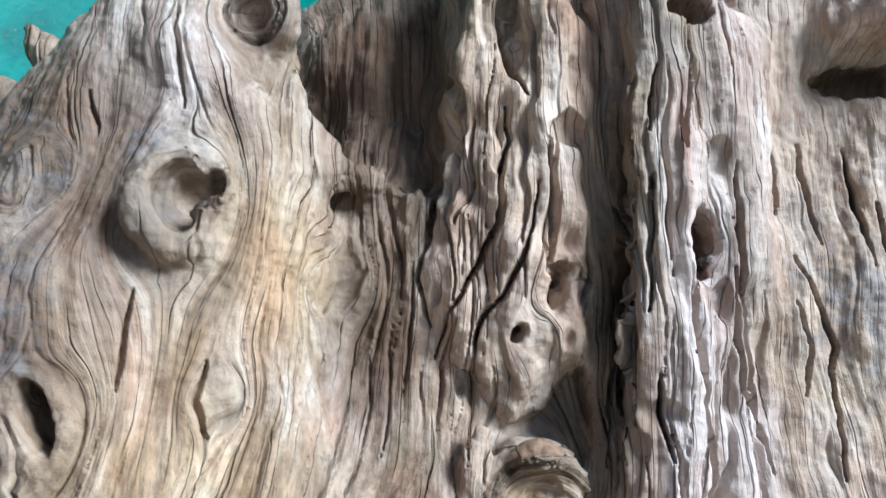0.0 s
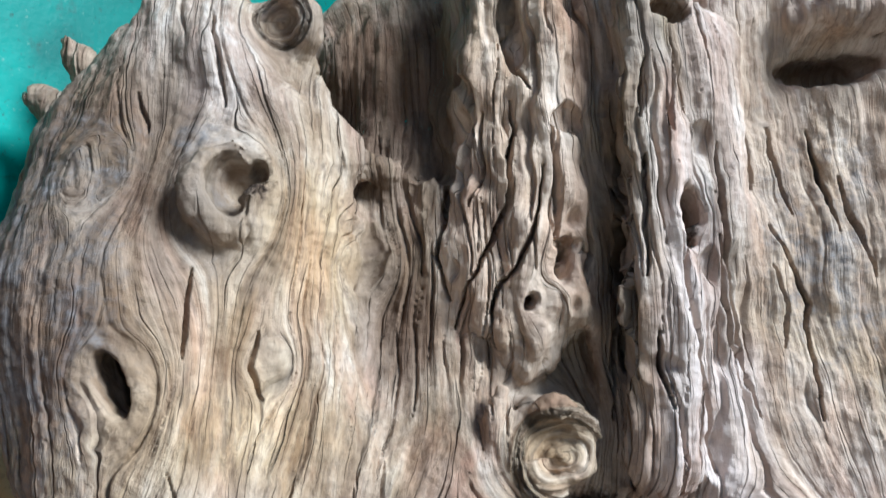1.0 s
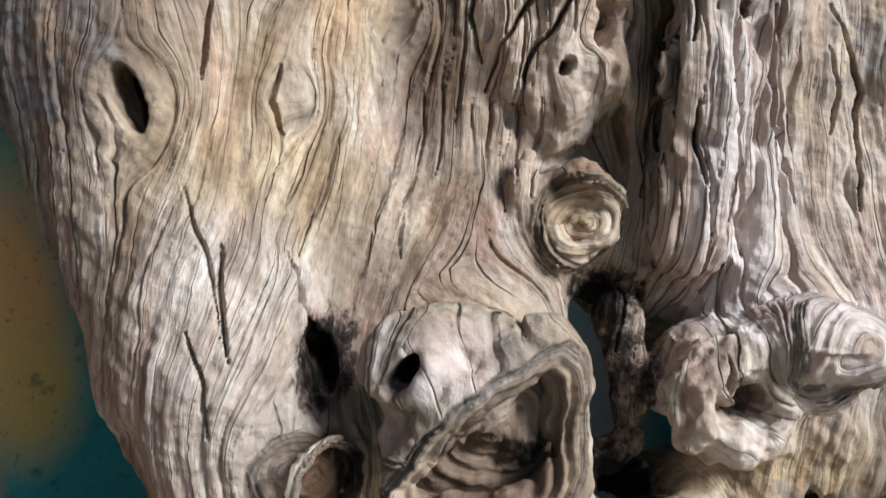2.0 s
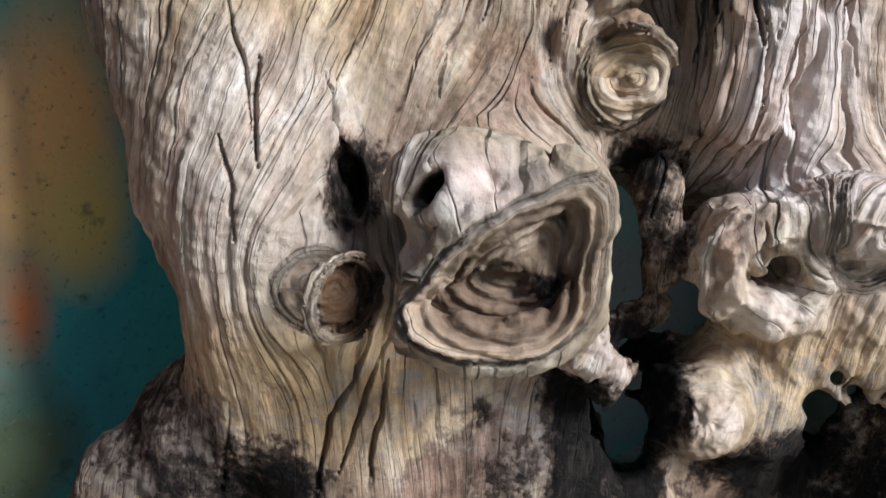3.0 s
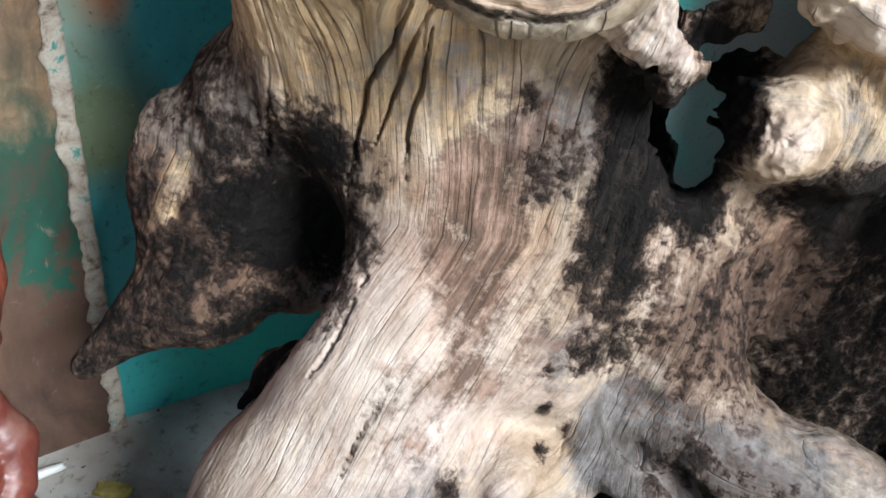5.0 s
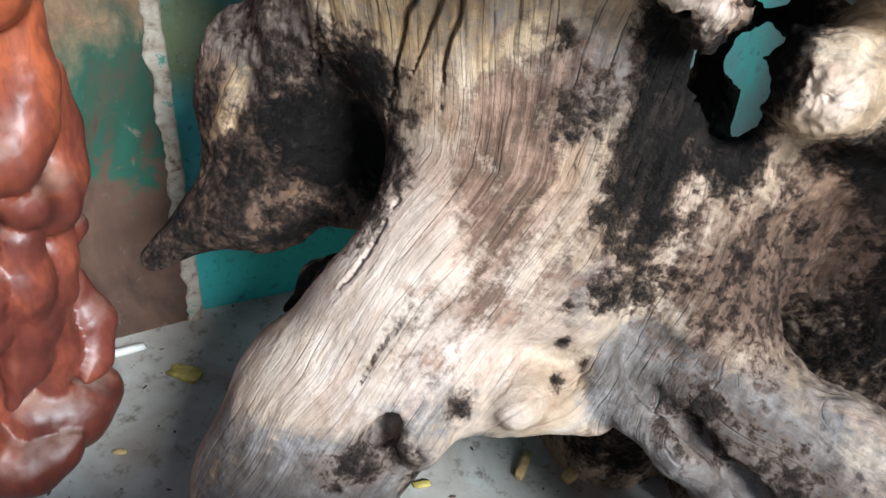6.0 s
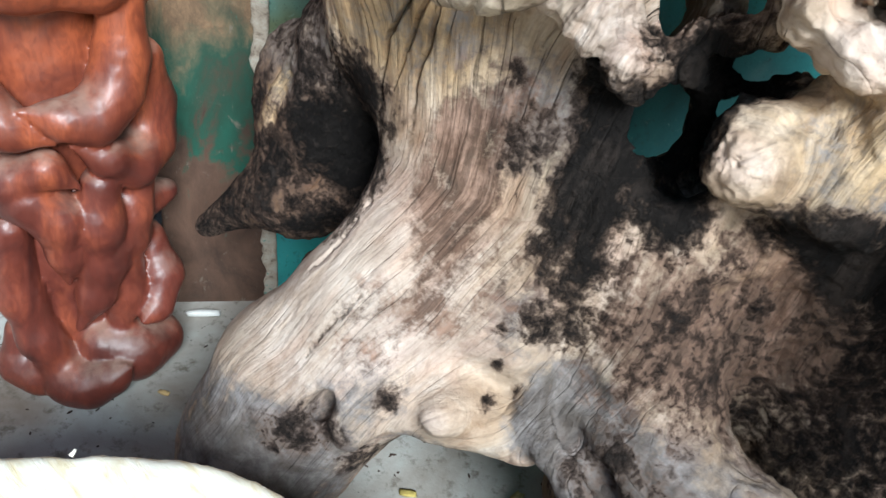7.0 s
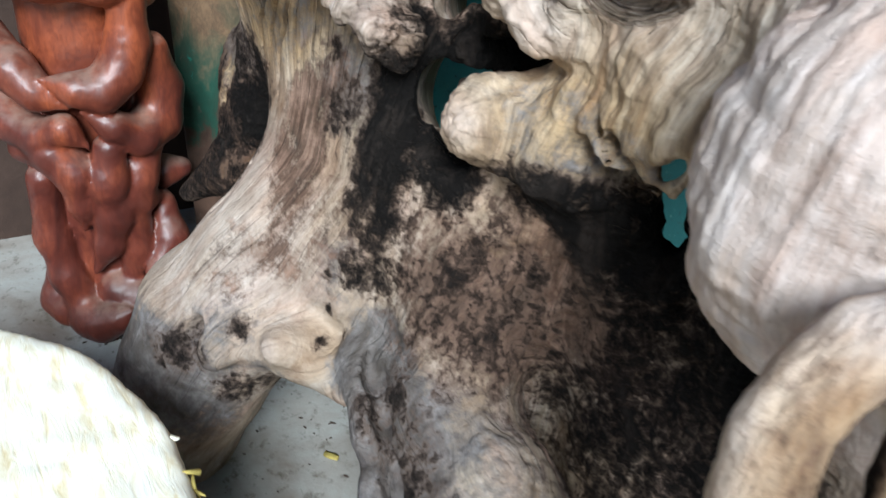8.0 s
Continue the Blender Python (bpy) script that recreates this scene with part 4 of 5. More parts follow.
pts, quads, kinds = refine(pts, quads, kinds, lambda m, n: (n[:, 1] < 0.4) & (m[:, 1] < 1.10))
pts = relax(pts, quads, 1)
pts, quads, kinds = refine(pts, quads, kinds, lambda m, n: (n[:, 1] < 0.1) & (m[:, 1] < 1.04) & (m[:, 2] > 0.80) & (m[:, 0] < 0.56) & (m[:, 2] < 1.90))
pts = pts.astype(np.float32)


def eddies(x, z, knots):
    """The fibres' sideways coordinate: straight upright fibres that part and flow round knots (x, z, radius)."""
    u = x.copy()
    for cx, cz, a in knots:
        dx, dz = x - cx, (z - cz) * 0.8
        r2 = dx * dx + dz * dz
        u -= dx * a * a / np.maximum(r2, a * a) * np.exp(-r2 / (16 * a * a))
    return u


KNOTS = [(-0.41, 1.60, 0.03), (-0.27, 1.56, 0.06), (-0.372, 1.36, 0.045), (-0.115, 1.475, 0.03), (-0.42, 1.585, 0.03), (-0.225, 1.37, 0.025), (0.10, 1.245, 0.055), (-0.02, 1.07, 0.10), (-0.19, 1.02, 0.06),
         (0.28, 1.045, 0.07), (0.235, 0.875, 0.05), (-0.22, 1.795, 0.04), (0.14, 1.47, 0.03), (0.10, 1.43, 0.02), (0.29, 1.525, 0.02), (0.38, 1.11, 0.06)]


def blob(p, c, r, hard=0.0):
    q = np.sqrt((((p - np.array(c)) / np.array(r)) ** 2).sum(1))
    return 1 - smooth(hard, 1.0, q)


def stroke(p, a, b, r, hard=0.0):
    a, b = np.array(a), np.array(b)
    t = np.clip(((p - a) @ (b - a)) / ((b - a) @ (b - a)), 0, 1)
    off = (p - a - t[:, None] * (b - a)) * (1, 0.55, 1)
    return 1 - smooth(hard, 1.0, np.linalg.norm(off, axis=1) / r)


x, y, z = pts.T
lo = perlin(x * 4, y * 4, z * 3)
flare = np.clip(0.72 - z, 0, 1)
g_u = eddies(x, z, KNOTS) + 0.016 * lo + 0.012 * perlin(x * 11, y * 11, z * 8) + 0.35 * flare * smooth(0.18, 0.02, x)
g_w = y + 0.02 * perlin(x * 5 + 9, y * 5, z * 4) + 0.42 * flare * smooth(0.95, 0.8, y)
arm = smooth(0.12, 0.34, x + 0.4 * (0.55 - z)) * smooth(0.60, 0.48, z) * smooth(0.95, 0.85, y)
along = x * 0.97 - y * 0.18
g_u = g_u * (1 - arm) + arm * (z * 0.8 - y * 0.5 + 0.2)
g_v = z * (1 - arm) + arm * along
g_w = g_w * (1 - arm) + arm * (y + 0.16 * x)
grain = np.stack([g_u, g_w, g_v], 1)

# ring grain in cups and dishes: centre, axis, radius
CUPS = [((-0.170, 0.63, 1.012), (0.78, -0.62, 0), 0.047), ((0.108, 0.84, 1.24), (0.1, -1, 0), 0.065),
        ((-0.218, 0.90, 1.795), (0, -1, 0), 0.04), ((0.40, 0.77, 1.115), (0.3, -0.9, 0.3), 0.075),
        ]
rings, cup = np.zeros(len(pts)), np.zeros(len(pts))
wave = 0.004 * perlin(x * 40, y * 40, z * 40)
for c, ax, r in CUPS:
    q = pts - np.array(c)
    ax = np.array(ax) / np.linalg.norm(ax)
    t = q @ ax
    rho = np.linalg.norm(q - t[:, None] * ax, axis=1)
    w = (1 - smooth(0.7, 1.0, rho / r)) * (np.abs(t) < 0.09)
    ang = np.arctan2(q[:, 2], q[:, 0])
    rho = rho * (1 + 0.18 * np.sin(ang * 2 + c[0] * 40)) + wave
    cup = np.maximum(cup, w)
    grain[:, 0] = grain[:, 0] * (1 - w) + w * (rho * 1.3 + c[0])
    grain[:, 2] = grain[:, 2] * (1 - w) + w * ang * 0.04
    grain[:, 1] = grain[:, 1] * (1 - w) + w * t * 0.5
    rings += w * np.sin(rho * 2 * np.pi / 0.013)
# nested shells of the great burl's mouth, after its outline (angle, radius) round the middle
MOUTH = [(-0.107, 1.015), (-0.095, 0.998), (-0.065, 0.988), (-0.029, 0.988), (0.009, 0.993), (0.039, 1.007), (0.061, 1.031), (0.068, 1.055), (0.07, 1.085), (0.074, 1.109), (0.067, 1.134), (0.05, 1.150), (0.009, 1.132), (-0.027, 1.112), (-0.057, 1.085), (-0.085, 1.048)]
mx, mz = x - 0.002, z - 1.055
edge_a = np.array([math.atan2(b - 1.055, a - 0.002) for a, b in MOUTH])
edge_r = np.array([math.hypot(b - 1.055, a - 0.002) for a, b in MOUTH])
o = np.argsort(edge_a)
turn = np.arctan2(mz, mx)
share = np.hypot(mx, mz) / np.interp(turn, edge_a[o], edge_r[o], period=2 * math.pi)
mouth = (1 - smooth(0.95, 1.1, share)) * (y < 0.72) * (y > 0.5)
share = share + 0.03 * perlin(x * 60, y * 60, z * 60)
cup = np.maximum(cup, mouth)
grain[:, 0] = grain[:, 0] * (1 - mouth) + mouth * share * 0.09
grain[:, 2] = grain[:, 2] * (1 - mouth) + mouth * turn * 0.04
grain[:, 1] = grain[:, 1] * (1 - mouth) + mouth * y * 0.3
step = (share * (1 + 0.10 * np.sin(turn * 2 + 1)) * 5.5) % 1.0
rings += 4.5 * mouth * smooth(0.25, 0.4, share) * (smooth(0.0, 0.75, step) - smooth(0.80, 1.0, step) - 0.3)
g_u, g_w, g_v = grain.T


def splits(spacing, width, seed, length, keep, wander=3.0):
    """Drying cracks along the fibres with tapering ends: 1 at the bottom of a crack."""
    f = g_u / spacing + wander * perlin(g_u * 9 + seed, g_w * 5, g_v * 3.6) + 0.5 * perlin(g_u * 30, g_w * 12, g_v * 16 + seed)
    k = np.floor(f)
    thick = np.clip((perlin(k * 7.31 + seed, g_w * 2.5, g_v * length + k * 1.7) - keep) * 4, 0, 1) * width / spacing
    return np.clip(1 - np.abs(f - k - 0.5) / np.maximum(thick, 1e-4), 0, 1) ** 0.7


# how rough each stretch is
rough = 0.22 + 0.78 * smooth(0.80, 1.02, z)
calm = np.maximum.reduce([0.6 * blob(pts, (-0.28, 0.72, 1.1), (0.16, 0.25, 0.26), 0.5), 0.85 * blob(pts, (0.38, 0.85, 0.92), (0.24, 0.2, 0.16), 0.6), 0.95 * blob(pts, (0.70, 0.75, 1.0), (0.2, 0.25, 0.3), 0.7), 0.5 * blob(pts, (-0.40, 0.85, 1.45), (0.2, 0.3, 0.2), 0.5), 0.95 * blob(pts, (0.09, 0.67, 0.955), (0.09, 0.08, 0.08), 0.6), 0.7 * blob(pts, (0.0, 0.65, 1.06), (0.14, 0.15, 0.12), 0.6)])
crackle = np.maximum(rough * (1 - calm), 0.08) * (1 - 0.6 * smooth(0.36, 0.42, x)) * (1 - 0.4 * smooth(1.25, 1.4, z))
rough = np.maximum(rough, 0.8 * blob(pts, (0.23, 0.76, 0.88), (0.12, 0.12, 0.1)))
rough = np.maximum(rough, 0.75 * smooth(0.55, 0.75, z) * smooth(-0.22, -0.3, x))
gnarl = np.maximum(blob(pts, (0.06, 0.95, 1.55), (0.17, 0.2, 0.34), 0.6), 0.7 * blob(pts, (-0.12, 0.92, 1.47), (0.16, 0.15, 0.16)))
gnarl = np.maximum(gnarl, 0.7 * blob(pts, (0.28, 0.9, 1.42), (0.13, 0.15, 0.38), 0.6))
gnarl = np.maximum(gnarl, 0.5 * blob(pts, (0.2, 0.95, 1.75), (0.2, 0.2, 0.3), 0.6))
nor = normals_of(pts, quads)
d = 0.010 * rough * perlin(g_u * 14, g_w * 11, g_v * 3.0)
d += 0.005 * rough * perlin(g_u * 40 + 3, g_w * 18, g_v * 5)
d += 0.0035 * perlin(g_u * 95, g_w * 30, g_v * 9) * (0.04 + 0.9 * rough)
d += 0.005 * smooth(0.1, 0.2, x) * smooth(0.9, 0.8, z) * (perlin(x * 30, y * 30, z * 30) + 0.5 * perlin(x * 80, y * 80, z * 80))
d += smooth(0.34, 0.44, x) * smooth(1.18, 1.28, z) * (0.016 * perlin(x * 17, y * 17, z * 12) + 0.008 * perlin(x * 42, y * 42, z * 34))
d += blob(pts, (-0.05, 1.06, 1.72), (0.22, 0.2, 0.24), 0.5) * (0.018 * perlin(x * 18, y * 18, z * 12) + 0.010 * perlin(x * 45, y * 45, z * 26) - 0.008 * np.abs(perlin(x * 30 + 4, y * 20, z * 9)))
layer = smooth(0.64, 0.70, y) * smooth(0.50, 0.60, x) * smooth(0.62, 0.75, z) * smooth(1.2, 1.1, z)
d += layer * (0.012 * perlin(x * 8, y * 8, z * 24 + 3 * x) + 0.006 * (0.3 - np.abs(perlin(x * 9 + 3, y * 9, z * 46 + 5 * x))))
d += 0.0022 * smooth(0.85, 0.7, z) * perlin(x * 32, y * 32, z * 20)
d += 0.006 * perlin(x * 26, y * 26, z * 22) * rough + 0.003 * perlin(x * 90, y * 90, z * 90) * rough
d += 0.0012 * rings + 0.004 * gnarl * (0.3 - 2 * np.abs(perlin(g_u * 34, g_w * 24, g_v * 8)))
d += 0.006 * smooth(0.75, 0.9, blob(pts, (0.36, 0.85, 0.95), (0.3, 0.25, 0.2), 0.9)) * perlin(x * 40, y * 40, z * 40)
d += blob(pts, (0.26, 0.79, 1.045), (0.11, 0.1, 0.11), 0.7) * (0.008 * perlin(x * 26, y * 26, z * 26) + 0.004 * perlin(x * 75, y * 75, z * 75) - 0.005 * np.abs(perlin(x * 50, y * 50, z * 20)))
sooty = np.maximum.reduce([blob(pts, c, r, 0.5) for c, r in (((0.10, 0.75, 0.80), (0.06, 0.12, 0.2)), ((0.16, 0.85, 0.85), (0.12, 0.25, 0.15)), ((-0.36, 0.72, 0.62), (0.2, 0.25, 0.26)), ((0.45, 0.95, 0.6), (0.35, 0.3, 0.35)), ((0.26, 0.84, 0.66), (0.16, 0.2, 0.16)))])
d += sooty * (0.008 * perlin(g_u * 32, g_w * 28, g_v * 12) + 0.006 * (0.25 - np.abs(perlin(x * 42, y * 42, z * 36))) + 0.004 * perlin(x * 95, y * 95, z * 80))
d += blob(pts, (0.10, 0.68, 0.95), (0.08, 0.08, 0.08), 0.6) * (0.008 * perlin(x * 55, y * 55, z * 55) - 0.006 * np.abs(perlin(x * 30, y * 30, z * 30)) + 0.003 * perlin(x * 130, y * 130, z * 130))
d += 0.0045 * blob(pts, (-0.33, 0.75, 1.25), (0.22, 0.3, 0.26), 0.6) * perlin(x * 7, y * 7, z * 34 + x * 14)
d -= 0.008 * crackle * (1 - 0.8 * cup) * splits(0.022, 0.0026, 2.0, 5.5, 0.03, 1.1)
d -= 0.012 * gnarl * splits(0.024, 0.0046, 5.0, 3.4, -0.02, 1.8)
# worm-eaten pits and ragged knobs among the strands
pit = perlin(x * 24 + 5, y * 24, z * 16)
d -= 0.016 * gnarl * smooth(0.28, 0.42, pit)
d += 0.012 * gnarl * perlin(g_u * 22, g_w * 20, g_v * 7) + 0.010 * gnarl * perlin(x * 32, y * 32, z * 24) - 0.010 * gnarl * smooth(0.1, 0.3, perlin(g_u * 30 + 7, g_w * 15, g_v * 11))
ragged = blob(pts, (0.23, 0.74, 0.875), (0.08, 0.08, 0.07))
ragged = np.maximum(ragged, blob(pts, (0.15, 0.85, 0.90), (0.10, 0.15, 0.12)))
d -= 0.0015 * blob(pts, (0.24, 0.74, 0.875), (0.07, 0.07, 0.07), 0.5) * np.abs(np.sin(np.arctan2(z - 0.885, x - 0.225) * 3.5 + 9 * perlin(x * 26, y * 26, z * 26)))
d += 0.005 * ragged * perlin(x * 45, y * 45, z * 45) - 0.006 * ragged * np.abs(perlin(x * 70, y * 70, z * 30))
facing = smooth(0.1, -0.3, nor[:, 1])
wob_x, wob_z = 0.006 * perlin(x * 18, y * 9, z * 34), 0.004 * perlin(x * 30 + 4, y * 9, z * 20)


def rift(path, width, depth, open_=0.65):
    """One long open crack through points (x, z) of the face."""
    p = np.array(path)
    near = np.nonzero((x > p[:, 0].min() - 0.02) & (x < p[:, 0].max() + 0.02) & (z > p[:, 1].min() - 0.02) & (z < p[:, 1].max() + 0.02) & (facing > 0))[0]
    u, v = (x + wob_x)[near], (z + wob_z)[near]
    best, at = np.full(len(near), 9.0, np.float32), np.zeros(len(near), np.float32)
    for i, (a, b) in enumerate(zip(p[:-1], p[1:])):
        ab = b - a
        t = np.clip(((u - a[0]) * ab[0] + (v - a[1]) * ab[1]) / (ab @ ab), 0, 1)
        q = np.hypot(u - a[0] - t * ab[0], v - a[1] - t * ab[1])
        at = np.where(q < best, (i + t) / (len(p) - 1), at)
        best = np.minimum(best, q)
    w = width * (0.25 + 0.75 * np.sin(np.pi * np.clip(at, 0.02, 0.98)))
    out = np.zeros(len(pts), np.float32)
    out[near] = open_ * depth * facing[near] * (1 - smooth(0.35, 1.0, best / w))
    return out


for path in ([(0.065, 1.82), (0.074, 1.776), (0.083, 1.724), (0.098, 1.70)], [(0.072, 1.687), (0.076, 1.65), (0.065, 1.585), (0.064, 1.549), (0.049, 1.52), (0.022, 1.471), (0.0, 1.436), (-0.009, 1.393)],
             [(0.11, 1.598), (0.101, 1.548), (0.088, 1.505), (0.069, 1.469), (0.047, 1.448), (0.037, 1.413), (0.044, 1.37)], [(0.161, 1.597), (0.166, 1.539), (0.173, 1.481), (0.166, 1.445)],
             [(0.032, 1.673), (0.03, 1.615), (0.014, 1.55)], [(-0.007, 1.601), (-0.015, 1.551), (-0.031, 1.486), (-0.018, 1.429)], [(0.122, 1.649), (0.128, 1.591), (0.129, 1.54), (0.124, 1.482)]):
    d -= rift(path, 0.0042, 0.028, 1.0)
for path in ([(0.24, 1.729), (0.231, 1.687), (0.226, 1.653)], [(0.283, 1.756), (0.278, 1.707), (0.268, 1.659), (0.267, 1.631)], [(0.202, 1.57), (0.202, 1.482), (0.205, 1.394), (0.207, 1.327)],
             [(0.231, 1.604), (0.228, 1.535), (0.223, 1.454)], [(0.232, 1.386), (0.234, 1.339), (0.245, 1.292)], [(0.521, 1.576), (0.526, 1.53), (0.539, 1.485), (0.547, 1.44)], [(0.395, 1.669), (0.399, 1.593), (0.401, 1.563)],
             [(0.432, 1.646), (0.44, 1.57), (0.449, 1.525)], [(0.49, 1.644), (0.497, 1.569), (0.509, 1.501)]):
    d -= rift(path, 0.0042, 0.03, 1.0)
d -= rift([(0.285, 1.52), (0.272, 1.46), (0.284, 1.39), (0.293, 1.32), (0.302, 1.26), (0.305, 1.2)], 0.0055, 0.045, 1.0)
d -= rift([(0.325, 1.50), (0.330, 1.42), (0.340, 1.36), (0.360, 1.32)], 0.0045, 0.035, 1.0)
d -= rift([(0.338, 1.62), (0.333, 1.56), (0.335, 1.5), (0.345, 1.42), (0.352, 1.34), (0.37, 1.27)], 0.0045, 0.035, 1.0)
d -= rift([(0.414, 1.511), (0.434, 1.466), (0.444, 1.436), (0.458, 1.406), (0.447, 1.377), (0.45, 1.34), (0.45, 1.26)], 0.004, 0.03, 1.0)
d -= rift([(0.207, 1.64), (0.206, 1.51), (0.197, 1.43), (0.199, 1.35), (0.19, 1.27)], 0.0045, 0.03)
d -= rift([(0.227, 1.60), (0.230, 1.53)], 0.0030, 0.02)
d -= rift([(0.245, 1.33), (0.255, 1.27), (0.262, 1.21)], 0.0030, 0.02)
d -= rift([(-0.304, 1.48), (-0.303, 1.42), (-0.305, 1.385)], 0.0026, 0.02)
d -= rift([(-0.300, 1.80), (-0.284, 1.73), (-0.276, 1.67)], 0.0030, 0.02)
d -= rift([(-0.378, 1.69), (-0.362, 1.64)], 0.0030, 0.015)
d -= rift([(-0.31, 1.28), (-0.29, 1.235), (-0.272, 1.2), (-0.26, 1.15)], 0.0022, 0.014)
d -= rift([(-0.272, 1.23), (-0.263, 1.18), (-0.250, 1.13)], 0.0030, 0.02)
d -= rift([(-0.292, 1.157), (-0.272, 1.108), (-0.268, 1.06)], 0.0026, 0.018)
d -= rift([(-0.213, 1.22), (-0.190, 1.167), (-0.188, 1.11), (-0.178, 1.08)], 0.0030, 0.02)
d -= rift([(-0.105, 1.25), (-0.105, 1.20)], 0.0023, 0.015)
d -= rift([(-0.235, 1.41), (-0.243, 1.37), (-0.23, 1.335)], 0.0037, 0.02)
d -= rift([(-0.140, 0.99), (-0.155, 0.91), (-0.178, 0.867), (-0.184, 0.82), (-0.20, 0.73)], 0.0034, 0.026)
d -= rift([(-0.120, 0.93), (-0.127, 0.873), (-0.133, 0.825), (-0.130, 0.757)], 0.0034, 0.02)
d -= rift([(-0.122, 0.96), (-0.144, 0.89), (-0.166, 0.80)], 0.0030, 0.02)
d -= rift([(-0.288, 0.83), (-0.305, 0.74)], 0.0030, 0.018)
d -= rift([(0.409, 1.46), (0.424, 1.40), (0.411, 1.35)], 0.0037, 0.02)
d -= rift([(0.27, 1.147), (0.285, 1.19)], 0.0030, 0.02)
d -= rift([(-0.095, 0.57), (-0.102, 0.54), (-0.116, 0.50), (-0.120, 0.475)], 0.0022, 0.012, 1.0)
d -= rift([(-0.150, 0.66), (-0.165, 0.60), (-0.185, 0.55)], 0.0020, 0.010, 1.0)
pts = pts + nor * d[:, None]
pts = relax(pts, quads, 1, 0.12)
nor = normals_of(pts, quads)

# stains, with shade and glare put into some of the masks
def most(*masks):
    return np.clip(np.maximum.reduce(masks), 0, 1.6)


def spot(c, r, v=1.0):
    r = r * 1.25
    return 0.8 * v * blob(pts, c, (r * 1.25, r * 2.2, r * 1.8), 0.2)


# char, plus cavity shade painted into the hook, cup, notch and post hole
char_shade = most(
    1.9 * blob(pts, (-0.26, 0.74, 0.64), (0.19, 0.22, 0.17)), 0.6 * blob(pts, (-0.42, 0.68, 0.48), (0.2, 0.2, 0.16)), 0.9 * blob(pts, (-0.39, 0.70, 0.80), (0.13, 0.14, 0.16)), 0.62 * blob(pts, (-0.42, 0.72, 0.56), (0.2, 0.25, 0.26), 0.4), 1.2 * blob(pts, (-0.32, 0.70, 0.67), (0.10, 0.2, 0.10), 0.3),
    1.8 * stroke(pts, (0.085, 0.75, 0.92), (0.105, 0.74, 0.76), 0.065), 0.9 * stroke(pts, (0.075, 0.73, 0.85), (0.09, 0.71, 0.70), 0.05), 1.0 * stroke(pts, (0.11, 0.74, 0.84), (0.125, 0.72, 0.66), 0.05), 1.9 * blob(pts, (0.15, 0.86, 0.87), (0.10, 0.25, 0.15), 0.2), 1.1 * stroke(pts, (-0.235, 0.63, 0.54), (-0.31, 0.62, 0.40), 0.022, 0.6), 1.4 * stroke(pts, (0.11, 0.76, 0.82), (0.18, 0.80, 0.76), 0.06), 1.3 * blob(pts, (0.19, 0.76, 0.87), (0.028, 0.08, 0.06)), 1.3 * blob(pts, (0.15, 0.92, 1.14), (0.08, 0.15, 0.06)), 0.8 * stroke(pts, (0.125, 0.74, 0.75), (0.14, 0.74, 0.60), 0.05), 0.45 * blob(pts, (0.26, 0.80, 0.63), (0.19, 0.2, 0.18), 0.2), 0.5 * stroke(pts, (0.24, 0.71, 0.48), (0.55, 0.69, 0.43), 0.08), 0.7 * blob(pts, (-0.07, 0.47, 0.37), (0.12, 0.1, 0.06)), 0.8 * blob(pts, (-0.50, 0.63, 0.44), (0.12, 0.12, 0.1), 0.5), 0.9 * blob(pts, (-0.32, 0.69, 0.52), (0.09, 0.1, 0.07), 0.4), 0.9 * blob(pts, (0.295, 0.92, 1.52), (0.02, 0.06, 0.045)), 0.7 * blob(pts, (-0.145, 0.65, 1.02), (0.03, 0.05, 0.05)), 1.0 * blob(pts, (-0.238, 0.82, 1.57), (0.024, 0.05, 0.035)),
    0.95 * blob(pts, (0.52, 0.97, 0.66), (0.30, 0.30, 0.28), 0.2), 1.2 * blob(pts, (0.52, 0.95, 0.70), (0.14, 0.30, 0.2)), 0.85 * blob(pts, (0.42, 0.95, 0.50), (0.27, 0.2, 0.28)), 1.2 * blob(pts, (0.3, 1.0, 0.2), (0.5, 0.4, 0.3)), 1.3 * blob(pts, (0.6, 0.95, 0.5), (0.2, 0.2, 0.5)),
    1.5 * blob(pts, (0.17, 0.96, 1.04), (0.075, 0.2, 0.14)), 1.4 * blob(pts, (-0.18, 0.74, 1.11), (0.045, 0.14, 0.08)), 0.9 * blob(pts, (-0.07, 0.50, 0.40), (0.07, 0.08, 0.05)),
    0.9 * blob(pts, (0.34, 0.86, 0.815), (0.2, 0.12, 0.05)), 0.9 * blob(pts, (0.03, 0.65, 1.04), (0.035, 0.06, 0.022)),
    spot((0.102, 0.691, 0.603), 0.020), spot((0.097, 0.69, 0.58), 0.010), spot((0.074, 0.662, 0.521), 0.011), spot((0.029, 0.70, 0.636), 0.006), spot((0.066, 0.679, 0.576), 0.008), spot((0.086, 0.722, 0.672), 0.018), spot((0.106, 0.719, 0.66), 0.014),
    spot((0.075, 0.68, 0.55), 0.005), spot((0.105, 0.69, 0.495), 0.009), spot((0.085, 0.66, 0.475), 0.011), spot((-0.021, 0.725, 0.868), 0.013), spot((0.222, 0.80, 0.643), 0.008), spot((-0.012, 0.58, 0.452), 0.016, 0.9), spot((-0.33, 0.66, 0.85), 0.014),
    0.75 * blob(pts, (-0.33, 0.70, 0.72), (0.11, 0.2, 0.12), 0.3), 0.7 * blob(pts, (0.03, 0.72, 0.80), (0.07, 0.1, 0.09)), 1.3 * blob(pts, (0.42, 0.90, 0.76), (0.16, 0.2, 0.10), 0.3))
